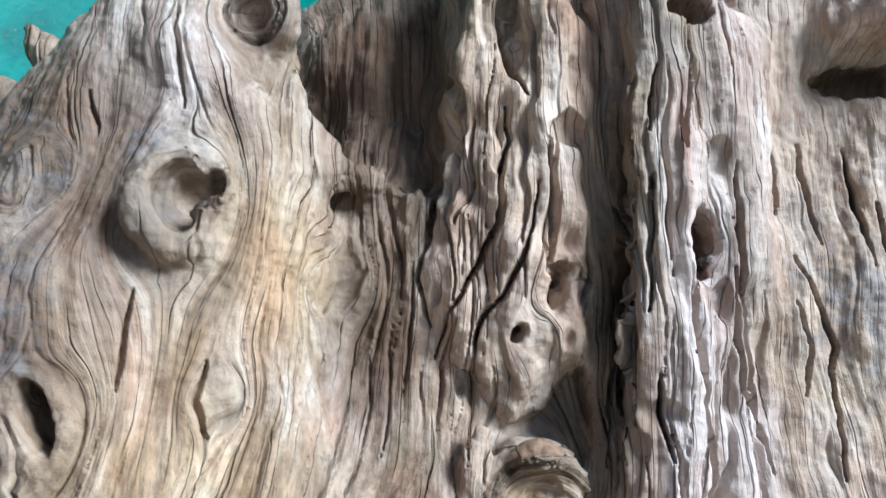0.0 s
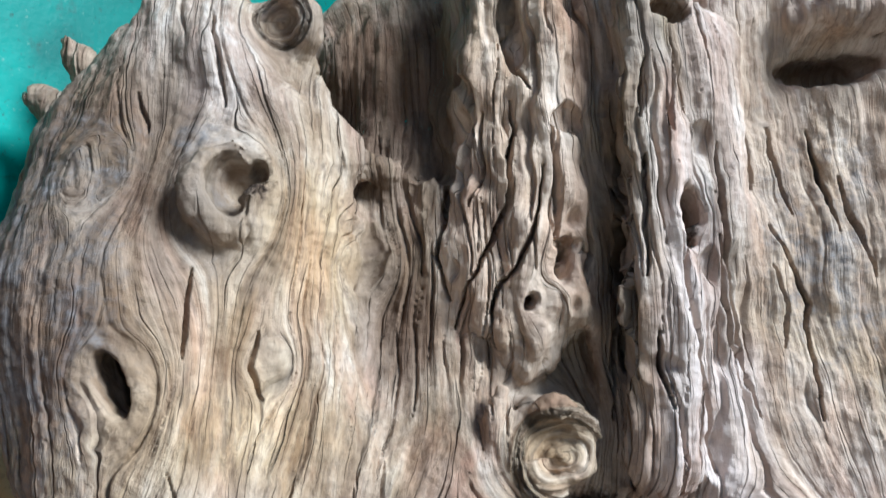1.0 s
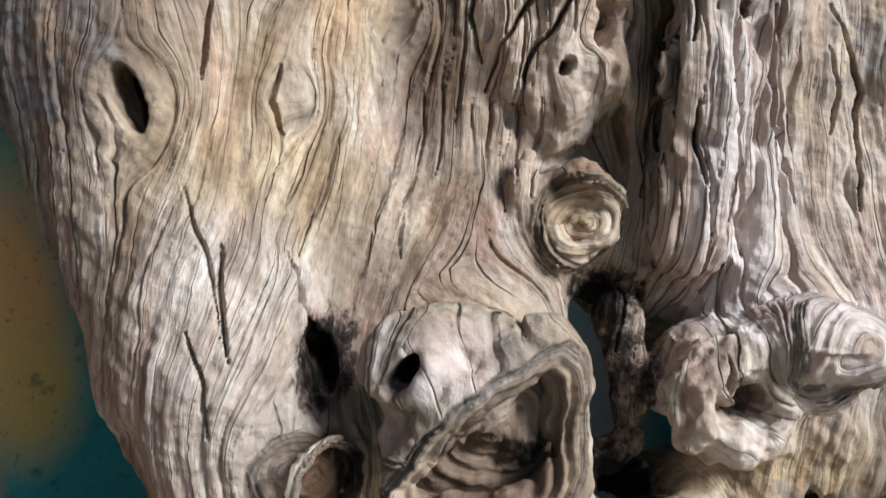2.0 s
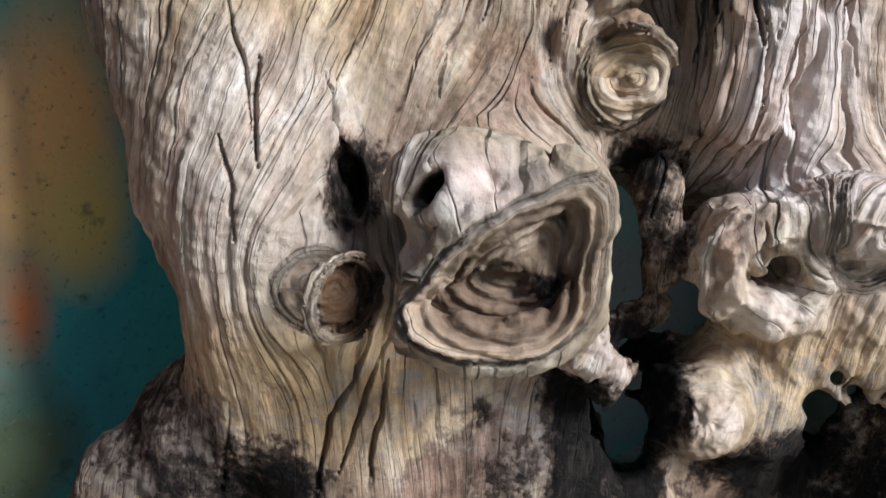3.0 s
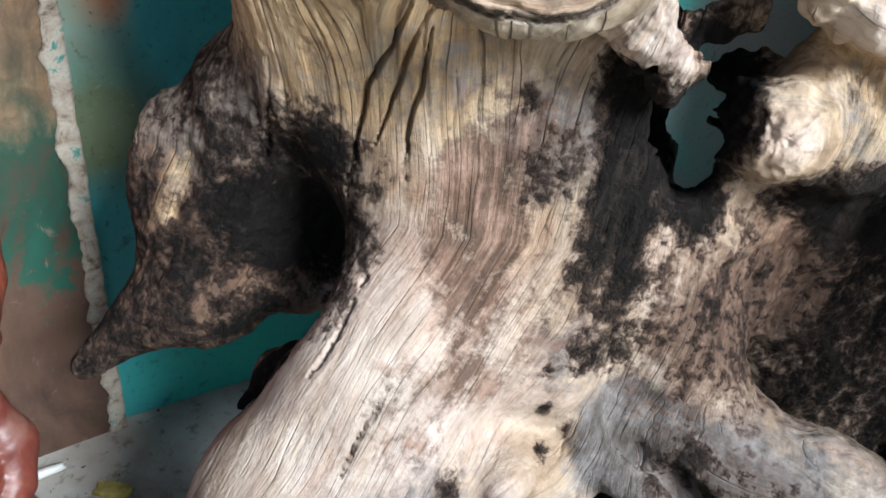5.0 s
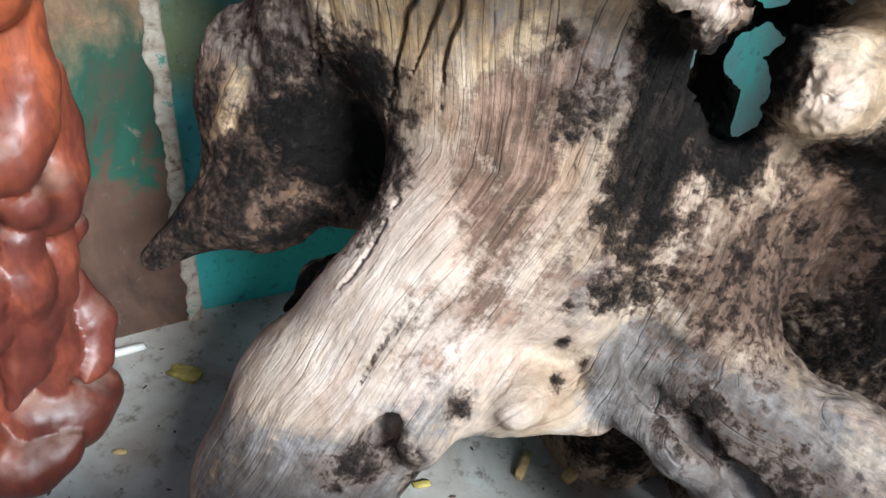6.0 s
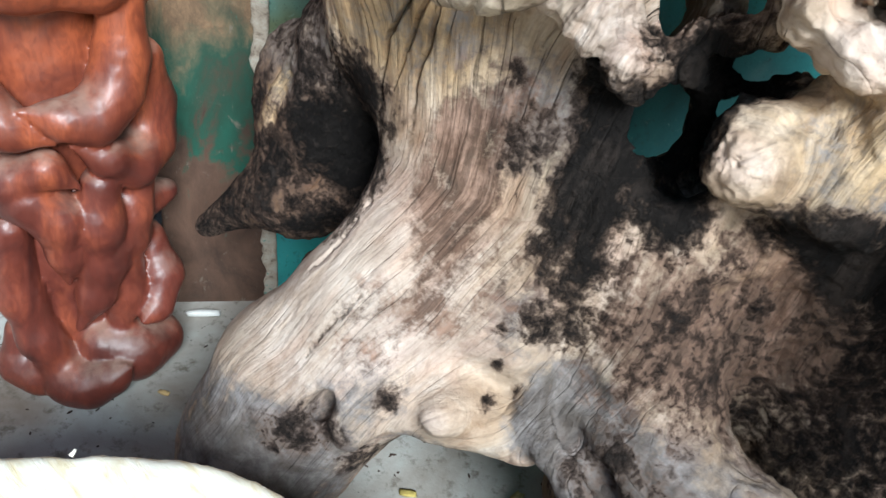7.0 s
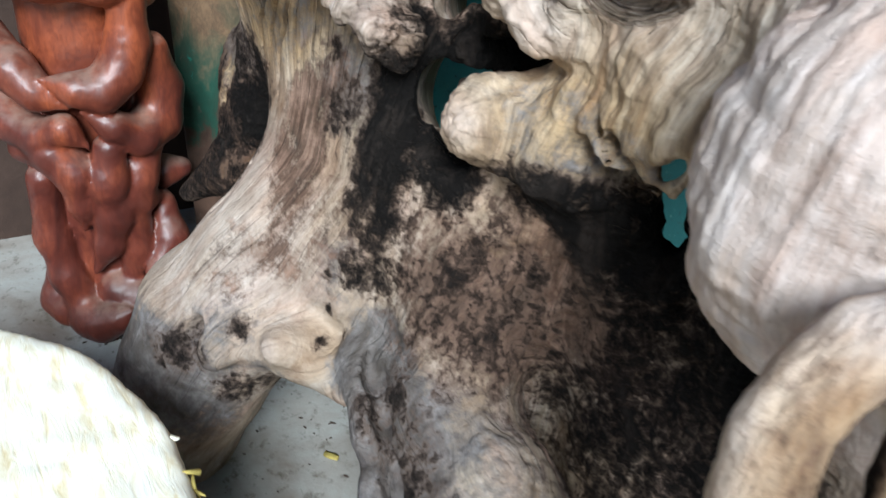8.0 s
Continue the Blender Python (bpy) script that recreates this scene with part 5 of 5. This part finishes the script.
rust = most(1.15 * stroke(pts, (-0.05, 0.72, 0.79), (-0.045, 0.70, 0.66), 0.085, 0.2), 0.95 * stroke(pts, (-0.03, 0.70, 0.70), (-0.02, 0.65, 0.56), 0.06), 0.6 * blob(pts, (0.03, 0.70, 0.62), (0.12, 0.1, 0.16)), 0.5 * blob(pts, (-0.08, 0.60, 0.52), (0.12, 0.12, 0.12)), 1.0 * blob(pts, (0.42, 0.93, 0.62), (0.3, 0.25, 0.28)), 0.75 * blob(pts, (-0.02, 0.70, 0.84), (0.12, 0.1, 0.08)),
            1.6 * blob(pts, (0.33, 0.87, 0.64), (0.2, 0.2, 0.22)), 1.3 * blob(pts, (0.23, 0.79, 0.63), (0.19, 0.18, 0.19)), 0.5 * blob(pts, (-0.1, 0.8, 1.15), (0.12, 0.12, 0.1)),
            1.2 * blob(pts, (-0.42, 0.72, 0.56), (0.2, 0.2, 0.26)), 0.6 * blob(pts, (0.35, 0.86, 0.75), (0.2, 0.15, 0.12)), 0.5 * blob(pts, (-0.13, 0.80, 1.12), (0.10, 0.12, 0.1)), 0.5 * blob(pts, (-0.02, 0.97, 1.38), (0.12, 0.1, 0.08)))
# grime; the blob at x -0.54 paints in the column's shaded left side
grime_shade = most(1.5 * blob(pts, (-0.16, 0.46, 0.29), (0.24, 0.25, 0.17), 0.2), 0.7 * blob(pts, (0.34, 0.72, 0.47), (0.24, 0.14, 0.13), 0.3), 0.5 * blob(pts, (-0.15, 0.72, 0.87), (0.25, 0.15, 0.12)), 0.6 * blob(pts, (0.36, 0.83, 0.88), (0.2, 0.15, 0.12)), 1.6 * blob(pts, (-0.08, 0.46, 0.35), (0.18, 0.15, 0.11), 0.3), 1.0 * blob(pts, (0.03, 0.62, 0.38), (0.12, 0.1, 0.05)), 0.8 * blob(pts, (-0.05, 0.50, 0.40), (0.12, 0.12, 0.1)), 1.0 * stroke(pts, (0.24, 0.70, 0.47), (0.7, 0.66, 0.40), 0.13), 0.7 * blob(pts, (-0.02, 0.55, 0.46), (0.08, 0.08, 0.07)),
             1.2 * blob(pts, (-0.38, 0.70, 0.78), (0.16, 0.2, 0.14), 0.3), 0.75 * blob(pts, (0.02, 0.72, 0.84), (0.16, 0.12, 0.1)), 0.9 * blob(pts, (-0.54, 0.8, 1.42), (0.26, 0.3, 0.5)), 0.3 * blob(pts, (-0.32, 0.85, 1.52), (0.15, 0.15, 0.12)), 0.5 * blob(pts, (0.5, 1.0, 1.4), (0.25, 0.2, 0.5)),
             0.7 * blob(pts, (0.38, 0.84, 0.86), (0.2, 0.12, 0.08)), 0.3 * blob(pts, (0.2, 0.86, 1.13), (0.08, 0.1, 0.06)), 0.3 * blob(pts, (-0.32, 0.80, 1.64), (0.12, 0.15, 0.08)), 0.8 * blob(pts, (0.08, 0.68, 0.60), (0.06, 0.06, 0.10)))
# brown wood, with the shade of the hollow and post groove put into it
warm_shade = most(0.95 * blob(pts, (-0.42, 0.72, 0.56), (0.22, 0.25, 0.22), 0.6), 0.45 * blob(pts, (0.188, 0.92, 1.55), (0.04, 0.16, 0.5), 0.5), 0.55 * blob(pts, (0.28, 0.82, 0.62), (0.19, 0.2, 0.19), 0.3), 0.75 * blob(pts, (-0.06, 1.06, 1.70), (0.24, 0.2, 0.24), 0.4), 1.0 * blob(pts, (-0.06, 0.97, 1.40), (0.16, 0.2, 0.2)), 0.9 * blob(pts, (0.0, 0.63, 1.04), (0.10, 0.07, 0.08)),
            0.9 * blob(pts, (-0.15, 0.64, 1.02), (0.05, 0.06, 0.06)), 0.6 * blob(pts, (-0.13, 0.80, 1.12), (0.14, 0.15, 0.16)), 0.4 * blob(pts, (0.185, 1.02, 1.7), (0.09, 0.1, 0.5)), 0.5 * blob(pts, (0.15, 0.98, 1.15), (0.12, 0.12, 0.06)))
ochre = most(0.9 * blob(pts, (0.3, 0.86, 1.17), (0.2, 0.2, 0.1), 0.3), 0.7 * blob(pts, (0.05, 0.92, 1.42), (0.14, 0.15, 0.14), 0.4), 1.1 * blob(pts, (0.03, 0.93, 1.48), (0.15, 0.2, 0.28)), 0.9 * blob(pts, (-0.17, 0.86, 1.50), (0.14, 0.14, 0.18)), 1.1 * blob(pts, (-0.2, 0.68, 0.9), (0.26, 0.2, 0.13), 0.3), 0.9 * blob(pts, (-0.3, 0.78, 1.3), (0.3, 0.2, 0.12)),
             1.1 * blob(pts, (0.35, 0.83, 0.92), (0.28, 0.18, 0.16)), 0.7 * blob(pts, (0.10, 0.85, 1.24), (0.1, 0.1, 0.1)), 0.35 * blob(pts, (0.06, 0.66, 0.48), (0.1, 0.08, 0.06)), 0.5 * blob(pts, (-0.3, 0.8, 1.35), (0.2, 0.2, 0.25)))
# pale wood; the first blob stands in for floor light on the post's foot
pale = most(0.6 * blob(pts, (0.3, 0.87, 1.17), (0.2, 0.15, 0.1), 0.3), 0.9 * blob(pts, (-0.052, 0.49, 0.43), (0.04, 0.04, 0.04)), 0.6 * blob(pts, (0.05, 0.59, 0.46), (0.04, 0.04, 0.035)), 0.25 * blob(pts, (0.095, 0.66, 0.955), (0.08, 0.08, 0.08), 0.5), 1.0 * blob(pts, (0.285, 0.86, 1.42), (0.11, 0.14, 0.45)), 1.3 * blob(pts, (-0.06, 0.62, 1.135), (0.09, 0.1, 0.05)), 0.5 * blob(pts, (0.1, 0.70, 0.96), (0.10, 0.1, 0.08)),
            0.5 * blob(pts, (0.24, 0.73, 0.885), (0.05, 0.09, 0.05)), 1.6 * blob(pts, (0.70, 0.72, 1.0), (0.24, 0.26, 0.35), 0.5), 0.4 * blob(pts, (-0.12, 0.58, 0.55), (0.28, 0.28, 0.24), 0.4),
            0.35 * blob(pts, (-0.27, 0.64, 1.12), (0.13, 0.2, 0.2), 0.3), 0.7 * blob(pts, (0.09, 0.90, 1.46), (0.12, 0.1, 0.2)), 0.7 * blob(pts, (0.40, 0.78, 1.1), (0.14, 0.12, 0.1)), 0.6 * blob(pts, (-0.28, 0.86, 1.70), (0.1, 0.1, 0.16)), 0.6 * blob(pts, (0.3, 0.78, 1.0), (0.1, 0.08, 0.06)))
# browns the column's left flank, standing in for its shaded side
warm_shade = np.maximum(warm_shade, 0.55 * blob(pts, (-0.44, 0.80, 1.55), (0.20, 0.3, 0.30), 0.5))
# lightens the post's foot further, bounced light put into the colour
pale = np.maximum(pale, blob(pts, (0.36, 0.88, 1.22), (0.22, 0.2, 0.18), 0.6))
grime_shade = np.maximum(grime_shade, 1.6 * np.maximum(stroke(pts, (0.18, 0.74, 0.49), (0.5, 0.69, 0.40), 0.10, 0.5), 0.6 * stroke(pts, (0.5, 0.69, 0.40), (0.7, 0.64, 0.25), 0.12, 0.5)))
ochre = np.maximum(ochre, 0.9 * blob(pts, (0.07, 0.92, 1.58), (0.12, 0.1, 0.28), 0.6))
pale = np.where(blob(pts, (0.07, 0.92, 1.58), (0.14, 0.12, 0.30), 0.7) > 0.3, np.minimum(pale, 0.3), pale)
ochre = np.maximum(ochre, blob(pts, (0.78, 0.63, 0.88), (0.10, 0.08, 0.25), 0.5))
pale = pale * (1 - 0.9 * blob(pts, (0.78, 0.63, 0.86), (0.10, 0.08, 0.2), 0.5))
# darkens the gap between the arms, its shadow put into the colour
char_shade = np.maximum(char_shade, 0.9 * np.maximum(stroke(pts, (0.79, 0.69, 0.985), (0.79, 0.66, 0.93), 0.022), stroke(pts, (0.79, 0.66, 0.93), (0.80, 0.65, 0.88), 0.025)))
rust = np.maximum(rust, 0.6 * blob(pts, (0.785, 0.62, 0.88), (0.08, 0.08, 0.25)))
pale = pale * (1 - blob(pts, (-0.42, 0.70, 0.55), (0.22, 0.25, 0.25), 0.6))
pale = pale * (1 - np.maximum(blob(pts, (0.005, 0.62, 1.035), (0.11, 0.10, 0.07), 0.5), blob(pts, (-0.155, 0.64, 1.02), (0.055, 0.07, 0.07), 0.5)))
# whitens the upper right, standing in for glare from the sky
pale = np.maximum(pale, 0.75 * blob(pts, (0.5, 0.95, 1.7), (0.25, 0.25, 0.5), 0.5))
warm_shade = np.maximum(warm_shade, 0.58 * (1 - smooth(0.75, 0.95, share)) * mouth)
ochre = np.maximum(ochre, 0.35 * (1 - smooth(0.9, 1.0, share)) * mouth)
ochre, pale = ochre * (1 - 0.8 * np.clip(warm_shade, 0, 1)), pale * (1 - 0.6 * np.clip(warm_shade, 0, 1))
# darkens the cup's inside, shade painted over its brown wood
warm_shade = np.maximum(warm_shade, blob(pts, (-0.160, 0.645, 1.012), (0.048, 0.06, 0.056), 0.6))
strand = blob(pts, (0.07, 0.92, 1.58), (0.13, 0.10, 0.32), 0.7)
warm_shade = warm_shade * (1 - 0.85 * strand)
ochre, pale = ochre * (1 - 0.85 * warm_shade), pale * (1 - 0.8 * warm_shade)
ochre = np.maximum(ochre, 0.95 * strand)
pale = np.maximum(pale, 0.5 * strand)
grime_shade = np.maximum(grime_shade, 1.1 * blob(pts, (0.02, 0.73, 0.83), (0.13, 0.12, 0.10), 0.2))
# darker under the shoulder and between horn and trunk
char_shade = np.maximum(char_shade, 1.3 * blob(pts, (0.38, 0.87, 0.79), (0.18, 0.16, 0.07), 0.3))
char_shade = np.maximum(char_shade, 1.1 * blob(pts, (0.34, 0.80, 0.825), (0.15, 0.12, 0.05), 0.2))
char_shade = np.maximum(char_shade, 0.9 * blob(pts, (-0.24, 0.72, 0.77), (0.13, 0.2, 0.10), 0.2))
# blackens the eye tube's inside in place of real shade
char_shade = np.maximum(char_shade, 1.1 * blob(pts, (-0.093, 0.65, 1.127), (0.020, 0.035, 0.030), 0.4))
side = blob(pts, (0.46, 0.95, 1.50), (0.26, 0.3, 0.45), 0.6) * smooth(0.34, 0.40, x)
ochre, pale = np.maximum(ochre, 0.6 * side), pale * (1 - 0.5 * side)
buff = np.maximum(stroke(pts, (-0.395, 0.70, 0.745), (-0.425, 0.70, 0.63), 0.03, 0.2), 0.3 * stroke(pts, (-0.36, 0.70, 0.80), (-0.44, 0.70, 0.76), 0.04))
char_shade, rust, ochre = char_shade * (1 - 0.85 * buff), rust * (1 - 0.7 * buff), np.maximum(ochre, buff)
# darker patch under the front leg
char_shade = np.maximum(char_shade, 0.9 * blob(pts, (-0.09, 0.60, 0.32), (0.10, 0.10, 0.08), 0.3))
char_shade, rust, grime_shade, warm_shade, ochre, pale = (np.clip(v, 0, 1.6) for v in (char_shade, rust, grime_shade, np.minimum(warm_shade, 1), np.minimum(ochre, 1), np.minimum(pale, 1)))
att = {"grain": grain, "char_shade": char_shade, "warm_shade": warm_shade, "pale": pale, "rust": rust, "grime_shade": grime_shade, "ochre": ochre, "worn": smooth(0.86, 0.70, z), "check": np.clip(crackle * 1.1 - 0.06, 0, 1) * (1 - 0.75 * cup)}
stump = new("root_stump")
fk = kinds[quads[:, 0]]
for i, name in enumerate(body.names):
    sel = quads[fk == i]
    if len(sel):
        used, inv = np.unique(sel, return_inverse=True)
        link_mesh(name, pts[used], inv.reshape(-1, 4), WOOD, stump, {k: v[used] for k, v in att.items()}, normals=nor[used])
tagged(stump, "huge weathered tree root stump with burls, cracks and charred patches", "tree stump")

# ---- carved column ----
carved = Solid((-1.0, 0.26, -0.03), (-0.54, 0.74, 1.25), 0.0065)
K = carved.limb
AXIS = np.array((-0.78, 0.50))


def scroll(name, *points, k=0.003, cut=False):
    """A carved scroll along the column's face, half sunk into it."""
    path = []
    for px, py, pz, r in points:
        v = AXIS - (px, py)
        v = v / np.linalg.norm(v) * 0.22 * r
        path.append((px + v[0], py + v[1], pz, r))
    K(path, k, name, cut=cut)


K([(-0.765, 0.49, 0.03, 0.075), (-0.77, 0.50, 0.3, 0.10), (-0.785, 0.505, 0.55, 0.112), (-0.79, 0.51, 0.8, 0.118), (-0.79, 0.51, 1.18, 0.118)], 0.02, "core")
scroll("upper_scroll", (-0.632, 0.573, 0.77, 0.036), (-0.629, 0.567, 0.682, 0.037), (-0.621, 0.545, 0.632, 0.038), (-0.612, 0.504, 0.600, 0.036), (-0.618, 0.457, 0.607, 0.027), (-0.640, 0.406, 0.625, 0.007))
scroll("side_scroll", (-0.66, 0.614, 0.66, 0.036), (-0.685, 0.635, 0.57, 0.042), (-0.675, 0.623, 0.505, 0.044), (-0.637, 0.573, 0.490, 0.037), (-0.616, 0.518, 0.527, 0.026), (-0.617, 0.466, 0.562, 0.007))
scroll("crossing_scroll", (-0.80, 0.325, 0.565, 0.032), (-0.735, 0.345, 0.505, 0.036), (-0.677, 0.385, 0.492, 0.034), (-0.636, 0.428, 0.522, 0.025), (-0.620, 0.468, 0.487, 0.006))
scroll("rising_scroll", (-0.783, 0.323, 0.67, 0.042), (-0.691, 0.361, 0.625, 0.038), (-0.657, 0.391, 0.592, 0.030), (-0.625, 0.440, 0.575, 0.009))
scroll("lower_scroll", (-0.74, 0.36, 0.45, 0.036), (-0.665, 0.405, 0.462, 0.040), (-0.644, 0.438, 0.42, 0.038), (-0.648, 0.446, 0.35, 0.029), (-0.655, 0.443, 0.285, 0.007))
scroll("stem", (-0.708, 0.377, 0.39, 0.032), (-0.725, 0.38, 0.24, 0.037), (-0.71, 0.395, 0.14, 0.036), (-0.689, 0.424, 0.06, 0.036), (-0.685, 0.43, 0.015, 0.03))
scroll("middle_leaf", (-0.626, 0.507, 0.475, 0.032), (-0.630, 0.496, 0.40, 0.040), (-0.640, 0.504, 0.315, 0.038), (-0.648, 0.487, 0.243, 0.029), (-0.663, 0.453, 0.170, 0.009))
scroll("hooked_leaf", (-0.66, 0.589, 0.47, 0.038), (-0.650, 0.564, 0.39, 0.036), (-0.638, 0.519, 0.352, 0.032), (-0.650, 0.56, 0.336, 0.029), (-0.682, 0.615, 0.325, 0.007))
K([(-0.76, 0.56, 0.35, 0.04), (-0.725, 0.625, 0.36, 0.032), (-0.716, 0.665, 0.367, 0.022)], 0.006, "stub")
scroll("lower_leaf", (-0.65, 0.545, 0.31, 0.036), (-0.662, 0.55, 0.21, 0.036), (-0.660, 0.526, 0.135, 0.02))
K([(-0.69, 0.61, 0.30, 0.030), (-0.66, 0.615, 0.225, 0.036), (-0.635, 0.585, 0.178, 0.028), (-0.615, 0.552, 0.170, 0.007)], 0.004, "side_leaf")
K([(-0.68, 0.50, 0.10, 0.05), (-0.66, 0.545, 0.075, 0.06), (-0.665, 0.60, 0.07, 0.05)], 0.010, "base_lobe")
K([(-0.70, 0.42, 0.10, 0.03), (-0.68, 0.43, 0.04, 0.042), (-0.648, 0.452, 0.042, 0.042), (-0.616, 0.485, 0.068, 0.027), (-0.598, 0.505, 0.092, 0.006)], 0.003, "foot_scroll")
K([(-0.775, 0.39, 0.12, 0.03), (-0.77, 0.38, 0.045, 0.038), (-0.725, 0.395, 0.04, 0.034), (-0.69, 0.412, 0.088, 0.008)], 0.004, "foot_curl")
scroll("top_scroll", (-0.72, 0.36, 0.80, 0.045), (-0.64, 0.43, 0.815, 0.046), (-0.625, 0.53, 0.81, 0.046), (-0.66, 0.60, 0.78, 0.04))
scroll("crown_scroll", (-0.72, 0.36, 1.0, 0.05), (-0.64, 0.43, 0.95, 0.05), (-0.625, 0.53, 0.93, 0.05))
K([(-0.88, 0.44, 0.47, 0.05), (-0.87, 0.43, 0.32, 0.045)], 0.02, "back_stem")
scroll("", (-0.606, 0.452, 0.645, 0.011), (-0.606, 0.456, 0.68, 0.008), (-0.606, 0.462, 0.715, 0.003), cut=True)
p_, q_, k_ = carved.skin()
p_, q_, k_ = finer(relax(p_, q_, 1, 0.35), q_, k_)
p_ = relax(p_, q_, 1, 0.4)
n_ = normals_of(p_, q_)
p_ = p_ + n_ * (0.0012 * perlin(*(p_ * 60).T))[:, None]
n_ = normals_of(p_, q_)
red = new("carved_column")
fk = k_[q_[:, 0]]
for i, name in enumerate(carved.names):
    sel = q_[fk == i]
    if len(sel):
        used, inv = np.unique(sel, return_inverse=True)
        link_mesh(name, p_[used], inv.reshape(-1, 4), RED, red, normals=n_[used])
tagged(red, "red lacquered wooden column carved with entwined scrolls, dusty on top", "carving")

# ---- sawn log ----
slab = Solid((-0.42, -0.68, -0.03), (0.82, 0.56, 0.52), 0.01)
slab.limb([(0.197, -0.07, -0.2, 0.506), (0.197, -0.07, 0.9, 0.506)])
s_, x_, y_, z_ = slab.box((-9, -9, -9), (9, 9, 9))
slab.take(s_, 0.437 - z_ + 0 * x_ + 0 * y_, 0.03)
slab.take(s_, z_ + 0 * x_ + 0 * y_, 0.01)
p_, q_, k_ = slab.skin()
p_ = relax(p_, q_, 2)
n_ = normals_of(p_, q_)
p_ = p_ + n_ * (0.014 * perlin(*(p_ * 7).T) + 0.005 * perlin(*(p_ * 28).T) + 0.002 * perlin(*(p_ * 90).T))[:, None]
log_thing = new("sawn_log")
link_mesh("log", p_, q_, SAWN, log_thing)
rng = random.Random(5)
for i in range(8):
    a = rng.uniform(0.2, 2.6)
    r = 0.500 + rng.uniform(-0.01, 0.012)
    foot = Vector((0.197 + r * math.cos(a), -0.07 + r * math.sin(a), 0.422 + rng.uniform(-0.02, 0.004)))
    bm = bmesh.new()
    bmesh.ops.create_cone(bm, segments=5, radius1=rng.uniform(0.003, 0.007), radius2=0.002, depth=rng.uniform(0.006, 0.013), cap_ends=True)
    bm.transform(Matrix.Translation(foot) @ Euler((rng.uniform(0.9, 1.6), rng.uniform(-0.5, 0.5), rng.uniform(0, 6))).to_matrix().to_4x4())
    part("splinter", bm, SAWN, log_thing)
for i in range(5):
    bm = bmesh.new()
    bmesh.ops.create_cone(bm, segments=5, radius1=0.005, radius2=0.0015, depth=rng.uniform(0.02, 0.035), cap_ends=True)
    bm.transform(Matrix.Translation((0.200 + 0.011 * i, 0.434, 0.424 - 0.006 * i)) @ Euler((rng.uniform(0.6, 1.4), rng.uniform(-0.8, 0.8), rng.uniform(0, 6))).to_matrix().to_4x4())
    part("bark_fibre", bm, LEAF, log_thing, "torn yellow bark fibre")
tagged(log_thing, "pale freshly sawn log standing on end in bright daylight", "log")


# ---- small things on the floor ----
def sliver(name, at, size, turn, material, label, category, seed):
    """A small splinter or scrap: a tapered, dented lozenge lying on the floor."""
    r = random.Random(seed)
    bm = bmesh.new()
    bmesh.ops.create_cube(bm, size=1)
    bmesh.ops.subdivide_edges(bm, edges=bm.edges[:], cuts=2, use_grid_fill=True)
    for v in bm.verts:
        t = v.co.x
        v.co.y *= 1 - 0.8 * abs(t) ** 1.5
        v.co.z = (v.co.z + 0.5) * (1 - 0.5 * abs(t))
        v.co += Vector((r.uniform(-0.06, 0.06), r.uniform(-0.1, 0.1), r.uniform(0, 0.15)))
        v.co = Vector((v.co.x * size[0], v.co.y * size[1], max(0, v.co.z) * size[2]))
    ob = part(name, bm, material)
    ob.matrix_world = pose(*at, 0, 0, turn)
    return tagged(ob, label, category)


sliver("wood_chip", (0.043, 0.90, 0.001), (0.06, 0.018, 0.014), 95, CHIP, "pale raw wood chip lying on the concrete floor", "wood chip", 1)
sliver("wood_shaving", (0.13, 0.93, 0.001), (0.05, 0.022, 0.014), 70, CHIP, "curled brown wood shaving lying on the floor", "wood shaving", 2)
sliver("leaf", (-0.10, 0.77, 0.001), (0.03, 0.014, 0.004), 40, LEAF, "small dry yellow leaf lying on the floor", "leaf", 3)
sliver("leaf", (-0.606, 0.76, 0.001), (0.06, 0.035, 0.008), 10, LEAF, "dry yellowish leaf lying beside the pillar", "leaf", 4)
sliver("plastic_scrap", (-0.735, 0.745, 0.001), (0.07, 0.014, 0.012), 55, LITTER, "scrap of white plastic lying against the pillar", "litter", 5)
sliver("wood_chip", (-0.58, 0.56, 0.001), (0.022, 0.010, 0.005), 30, CHIP, "small pale wood chip on the dusty floor", "wood chip", 6)
rng = random.Random(11)
bm = bmesh.new()
for i in range(260):
    at = Vector((rng.uniform(-1.0, 0.5), rng.uniform(0.3, 1.2), 0.0))
    s = rng.uniform(0.0008, 0.0032)
    bmesh.ops.create_icosphere(bm, subdivisions=1, radius=1, matrix=Matrix.Translation(at) @ Matrix.Rotation(rng.uniform(0, 6), 4, "Z") @ Matrix.Diagonal((s * rng.uniform(1, 3), s, s * 0.6, 1)))
crumbs = part("crumbs", bm, UMBER)
tagged(crumbs, "dark crumbs of bark and dirt scattered on the floor", "crumbs", kind="stuff")
